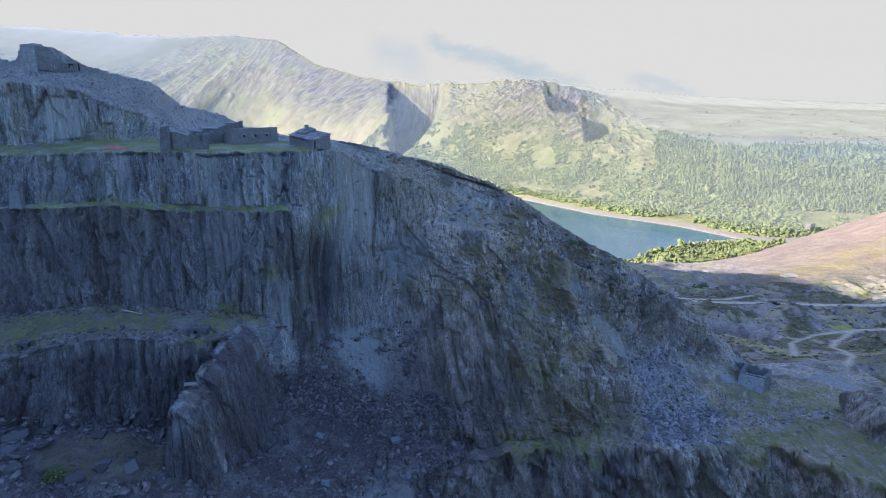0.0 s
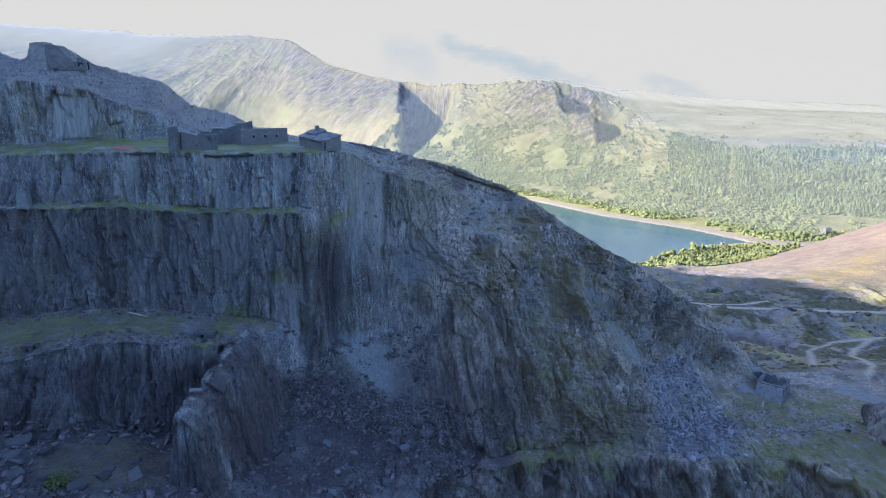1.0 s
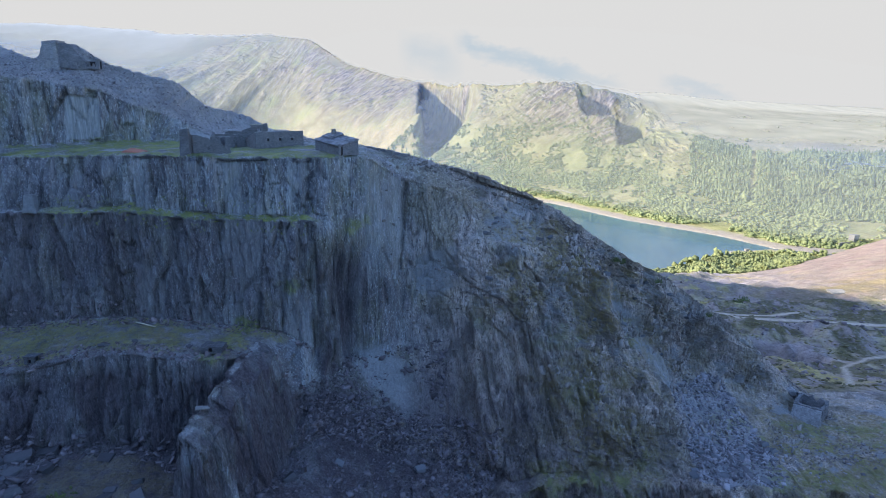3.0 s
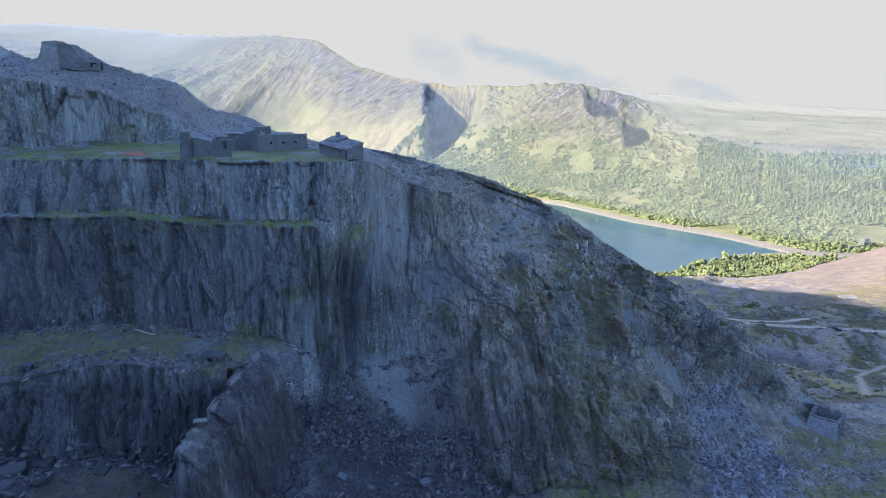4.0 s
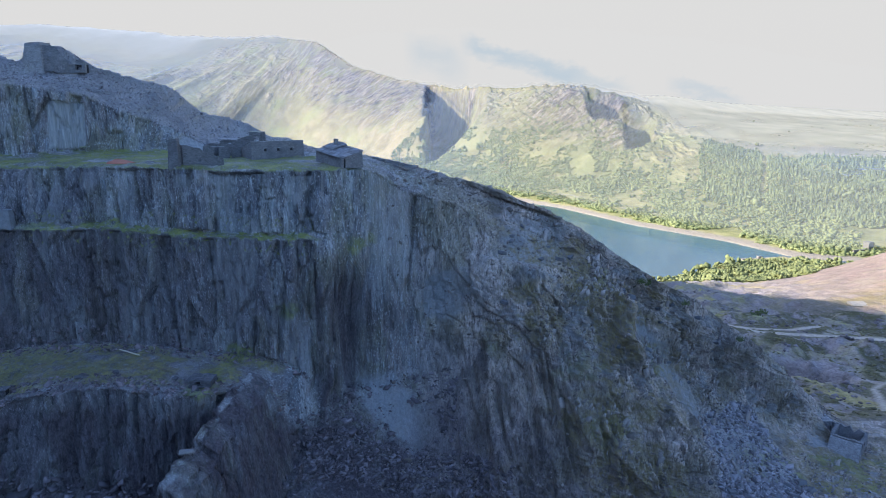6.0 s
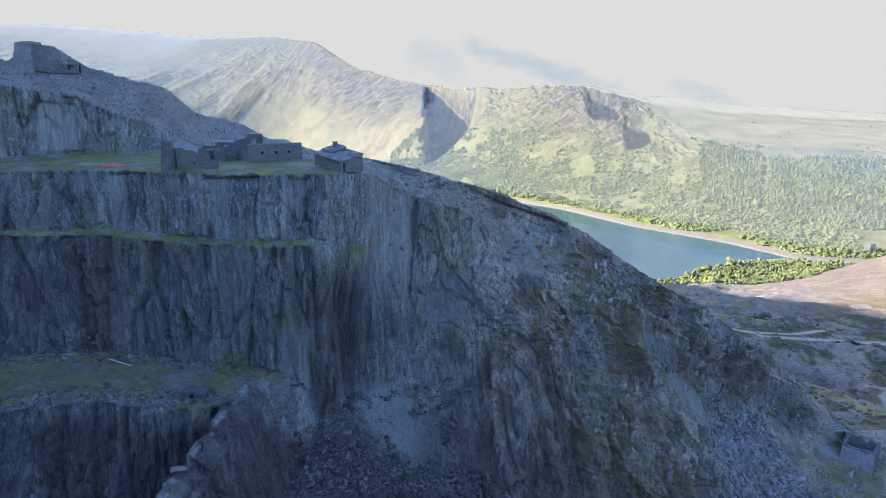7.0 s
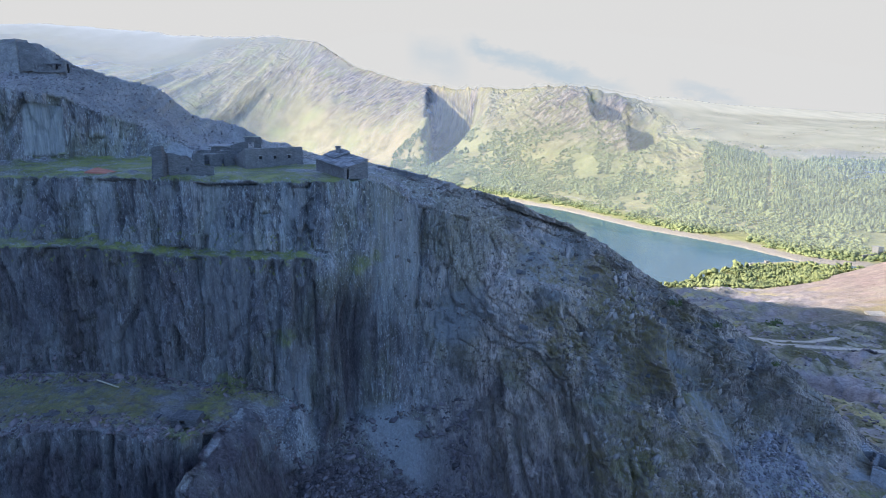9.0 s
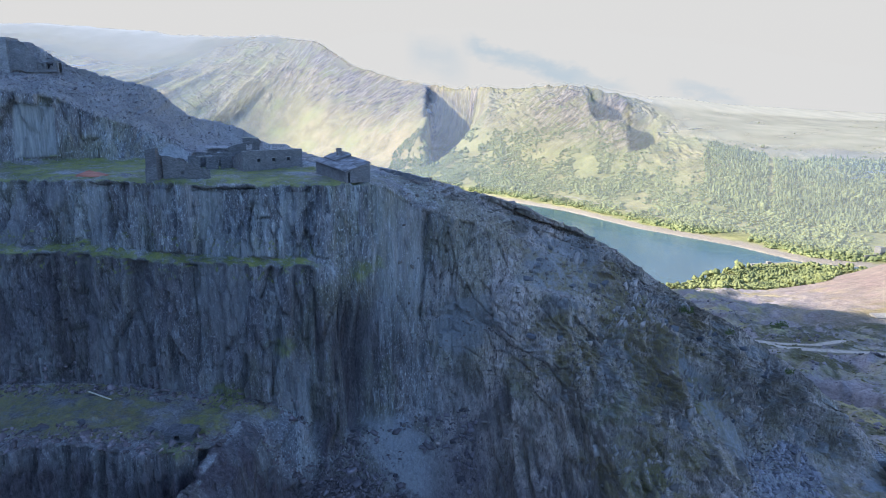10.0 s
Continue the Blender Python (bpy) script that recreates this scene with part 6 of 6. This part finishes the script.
def woods():
    rng = np.random.default_rng(11)
    # the far slopes
    n = 230000
    x, y = rng.uniform(-350, 1300, n), rng.uniform(930, 2000, n)
    z, fs, ns, beyond, nearer, rd, red, past = valley_height(x[None], y[None])
    z, fs, beyond, rd, past = z[0], fs[0], beyond[0], rd[0], past[0]
    dens = fbm(x / 120, y / 120, 4, 0.6, 120) + 0.6 * fbm(x / 32, y / 32, 3, 0.6, 125)
    # the plantation, with its straight-cut left edge, and the older stand before it
    edge = x - 360 - 0.276 * (y - 1182)
    top = 1430 + 140 * (1 - smooth(x, 480, 620)) + 25 * fbm(x / 60, y / 60, 3, 0.5, 129)
    conifer = smooth(edge + 30 * dens, 0, 14) * (1 - smooth(y, top - 20, top + 10)) * smooth(fs, 150, 215)
    ride = np.exp(-((edge - 118 - 0.1 * (y - 1300)) / 9) ** 2)
    conifer = conifer * (1 - 0.85 * ride)
    shore = (1 - smooth(fs, 95, 165)) * smooth(dens, -0.5, -0.2)
    lower = (1 - smooth(x, 20, 110)) * (1 - smooth(y, 1680, 1800)) * smooth(dens, -0.3, 0.0) * smooth(x, -330, -200)
    slope = (1 - smooth(fs + 90 * dens, 230, 330)) * smooth(dens, -0.06, 0.12) * 0.9
    strip = np.exp(-((edge + 48) / 34) ** 2) * smooth(fs, 150, 230)
    chance = np.maximum(np.maximum(shore, lower), slope) * (1 - 0.9 * strip) * (1 - conifer)
    field = np.exp(-((x - 150) / 60) ** 2 - ((fs - 75) / 20) ** 2) + np.exp(-((x - 262) / 30) ** 2 - ((fs - 100) / 25) ** 2)
    chance = np.clip(chance - 1.2 * field, 0, 1) * smooth(fs, 22, 34) + 0.02 * smooth(fs, 250, 300) * (x < 420) * (1 - smooth(fs, 330, 400)) + 0.012 * (x > 450) * (y > top) * smooth(rd, 150, 250)
    ok = beyond & ~past & (rng.uniform(0, 1, n) < np.where(conifer > 0.4, 0.66, 0.62 * chance))
    pts = np.stack([x, y, z - 0.8], -1)[ok]
    size = rng.lognormal(0, 0.3, len(pts)) * 3.9
    conif = rng.uniform(0, 1, len(pts)) < conifer[ok] * 0.5
    broad = [clump_shape(k, 3, 1, 0.8, 0.8) for k in range(6)]
    tall = [fir_shape(20 + k) for k in range(4)]
    tagged(strewn("hillside_woods", broad, pts[~conif], size[~conif], WOOD_FAR, 5, 1.0, 21), "mixed woodland on the far lakeside slopes", "trees", kind="stuff")
    tagged(strewn("conifer_plantation", tall, pts[conif], size[conif] * 0.95, CONIFER, 3, 0.95, 22), "dense grey-green plantation on the far hillside", "trees", kind="stuff")
    # the wood on the near shore
    n = 9000
    x, y = rng.uniform(140, 520, n), rng.uniform(690, 930, n)
    z, fs, ns, beyond, nearer, rd, red, past = (q[0] for q in valley_height(x[None], y[None]))
    near_line = np.interp(x, [180, 260, 330, 400, 470], [770, 835, 880, 900, 880])
    dens = fbm(x / 40, y / 40, 3, 0.6, 130)
    ok = nearer & (y < near_line - 8) & (y > np.interp(x, [190, 215, 240, 320, 370, 420], [735, 690, 615, 680, 760, 850]) + 10 * dens) & (ns > 12) & (x < 470) & (rng.uniform(0, 1, n) < 0.3 + 0.35 * smooth(dens, -0.3, 0.2))
    pts = np.stack([x, y, z - 0.6], -1)[ok]
    tagged(strewn("lakeside_wood", [clump_shape(40 + k, 9, 1, 0.9, 0.5) for k in range(6)], pts, rng.lognormal(0, 0.3, len(pts)) * 4.0, WOOD_NEAR, 5, 1.0, 23), "bright green broadleaf wood on the near lake shore", "trees", kind="stuff")


def bush(seed, place, size, label):
    bm = bmesh.new()
    rnd = random.Random(seed)
    for _ in range(150):
        d = Vector((rnd.gauss(0, 0.42), rnd.gauss(0, 0.42), abs(rnd.gauss(0.35, 0.3))))
        m = Matrix.Translation(d * size) @ Euler((rnd.uniform(0, 6), rnd.uniform(0, 6), 0)).to_matrix().to_4x4()
        bmesh.ops.create_icosphere(bm, subdivisions=1, radius=size * rnd.uniform(0.07, 0.16), matrix=m @ Matrix.Diagonal((1, 1, 0.45, 1)))
    t = thing("bush", place, label, "bush", "bushes")
    part("foliage", bm, BUSH, t)
    bm = bmesh.new()
    for k in range(4):
        a = k * 1.6 + seed
        top = Vector((math.cos(a), math.sin(a), 1.6)) * size * 0.3
        bmesh.ops.create_cone(bm, segments=5, radius1=size * 0.05, radius2=size * 0.02, depth=top.length, cap_ends=True,
                              matrix=Matrix.Translation(top / 2) @ top.to_track_quat("Z", "Y").to_matrix().to_4x4())
    part("stems", bm, TIMBER, t)


def bushes():
    P, lev = KEPT["P"], KEPT["lev"]

    def on(x, level):
        i, j = int(np.argmax(lev[:, 0] >= level)), int(np.argmin(np.abs(P[0, :, 0] - x)))
        return Matrix.Translation(P[i, j].tolist())
    for k, (x, level, size) in enumerate(((78, 11.0, 4.0), (58, 11.0, 2.5), (88, 11.0, 3.0), (36, 2.6, 1.6), (33, 3.0, 1.4), (48, 2.8, 1.4), (66, 2.8, 1.5))):
        bush(k, on(x, level), size, "dark green bush rooted among slate")
    i, j = np.unravel_index(np.argmin(np.hypot(P[..., 0] + 84, P[..., 1] - 110)), P.shape[:2])
    bush(30, Matrix.Translation(P[i, j].tolist()), 2.8, "bright green bush on the pit floor")
    for k, (x, y, size) in enumerate(((172, 450, 4.5), (177, 453, 3.5), (166, 447, 3.0))):
        bush(40 + k, Matrix.Translation((x, y, at_ground(x, y) - 0.5)), size, "dark green bush on slate waste")


woods()
bushes()


def heath():
    """Tufts of heather and moss, and broken slate, over the waste ground by the tracks."""
    rng = np.random.default_rng(31)
    n = 13000
    x, y = rng.uniform(95, 420, n), rng.uniform(225, 640, n)
    z = valley_height(x[None], y[None])[0][0]
    dens = fbm(x / 22, y / 22, 4, 0.6, 150)
    away = np.full(n, 99.0)
    for line in TRACKS:
        away = np.minimum(away, along(line, x, y)[0])
    keep = (dens > 0.1) & (away > 3.5) & (x < 0.7 * y) & (y < 440)
    pts = np.stack([x, y, z], -1)[keep]
    tagged(strewn("heather", [clump_shape(60 + k, 2, 1, 0.6) for k in range(4)], pts, rng.lognormal(0, 0.4, len(pts)) * 1.0, HEATH, 8, 0.45, 33), "brown-green heather tufts on slate waste", "heather", kind="stuff")
    keep = (dens < -0.05) & (away > 3.0) & ((x - 0.18 * (y - 500) < 175) | (y < 440)) & (y < 560)
    pts = np.stack([x, y, z], -1)[keep]
    tagged(strewn("waste_rubble", [rock_shape(k) for k in range(6)], pts, rng.lognormal(-0.2, 0.5, len(pts)) * 0.6, WASTE, 20, 1.0, 34), "purple-grey slate waste beside the tracks", "rubble", kind="stuff")


heath()


# ---- far buildings ----
def far_buildings():
    x, y = 524, 950
    z = at_ground(x, y)
    t = thing("ruined_keep", pose(x, y, z - 2, 0, 0, 25), "pale stone building with a square tower above the lake", "building")
    part("tower", wall_bm(10, 16, 9, (), 15.5, 0.4, 91), WALL_FAR, t)
    part("long_wall", moved(wall_bm(44, 6.5, 2.0, [(20, 22, 0, 5)], 6, 0.4, 92), pose(-30, -1, 0)), WALL_FAR, t)
    part("side_wall", moved(wall_bm(22, 6, 2.0, (), 7, 0.4, 93), pose(14, 1, 0, 0, 0, 80)), WALL_FAR, t)
    x, y = 330, 893
    t = thing("quay_wall", pose(x, y, -201.5, 0, 0, 14), "low pale stone quay wall at the water", "wall", "dry-stone walls")
    part("wall_course", wall_bm(66, 5.5, 6.0, (), 5.0, 0.5, 94), WALL_FAR, t)
    part("hut", moved(wall_bm(6, 8.0, 5.0, (), 8.0, 0.1, 95), pose(24, 0.5, 0)), WALL_FAR, t)


WALL_FAR = masonry("pale_far_stone", (0.2, 0.18, 0.15), (0.32, 0.29, 0.245))
far_buildings()
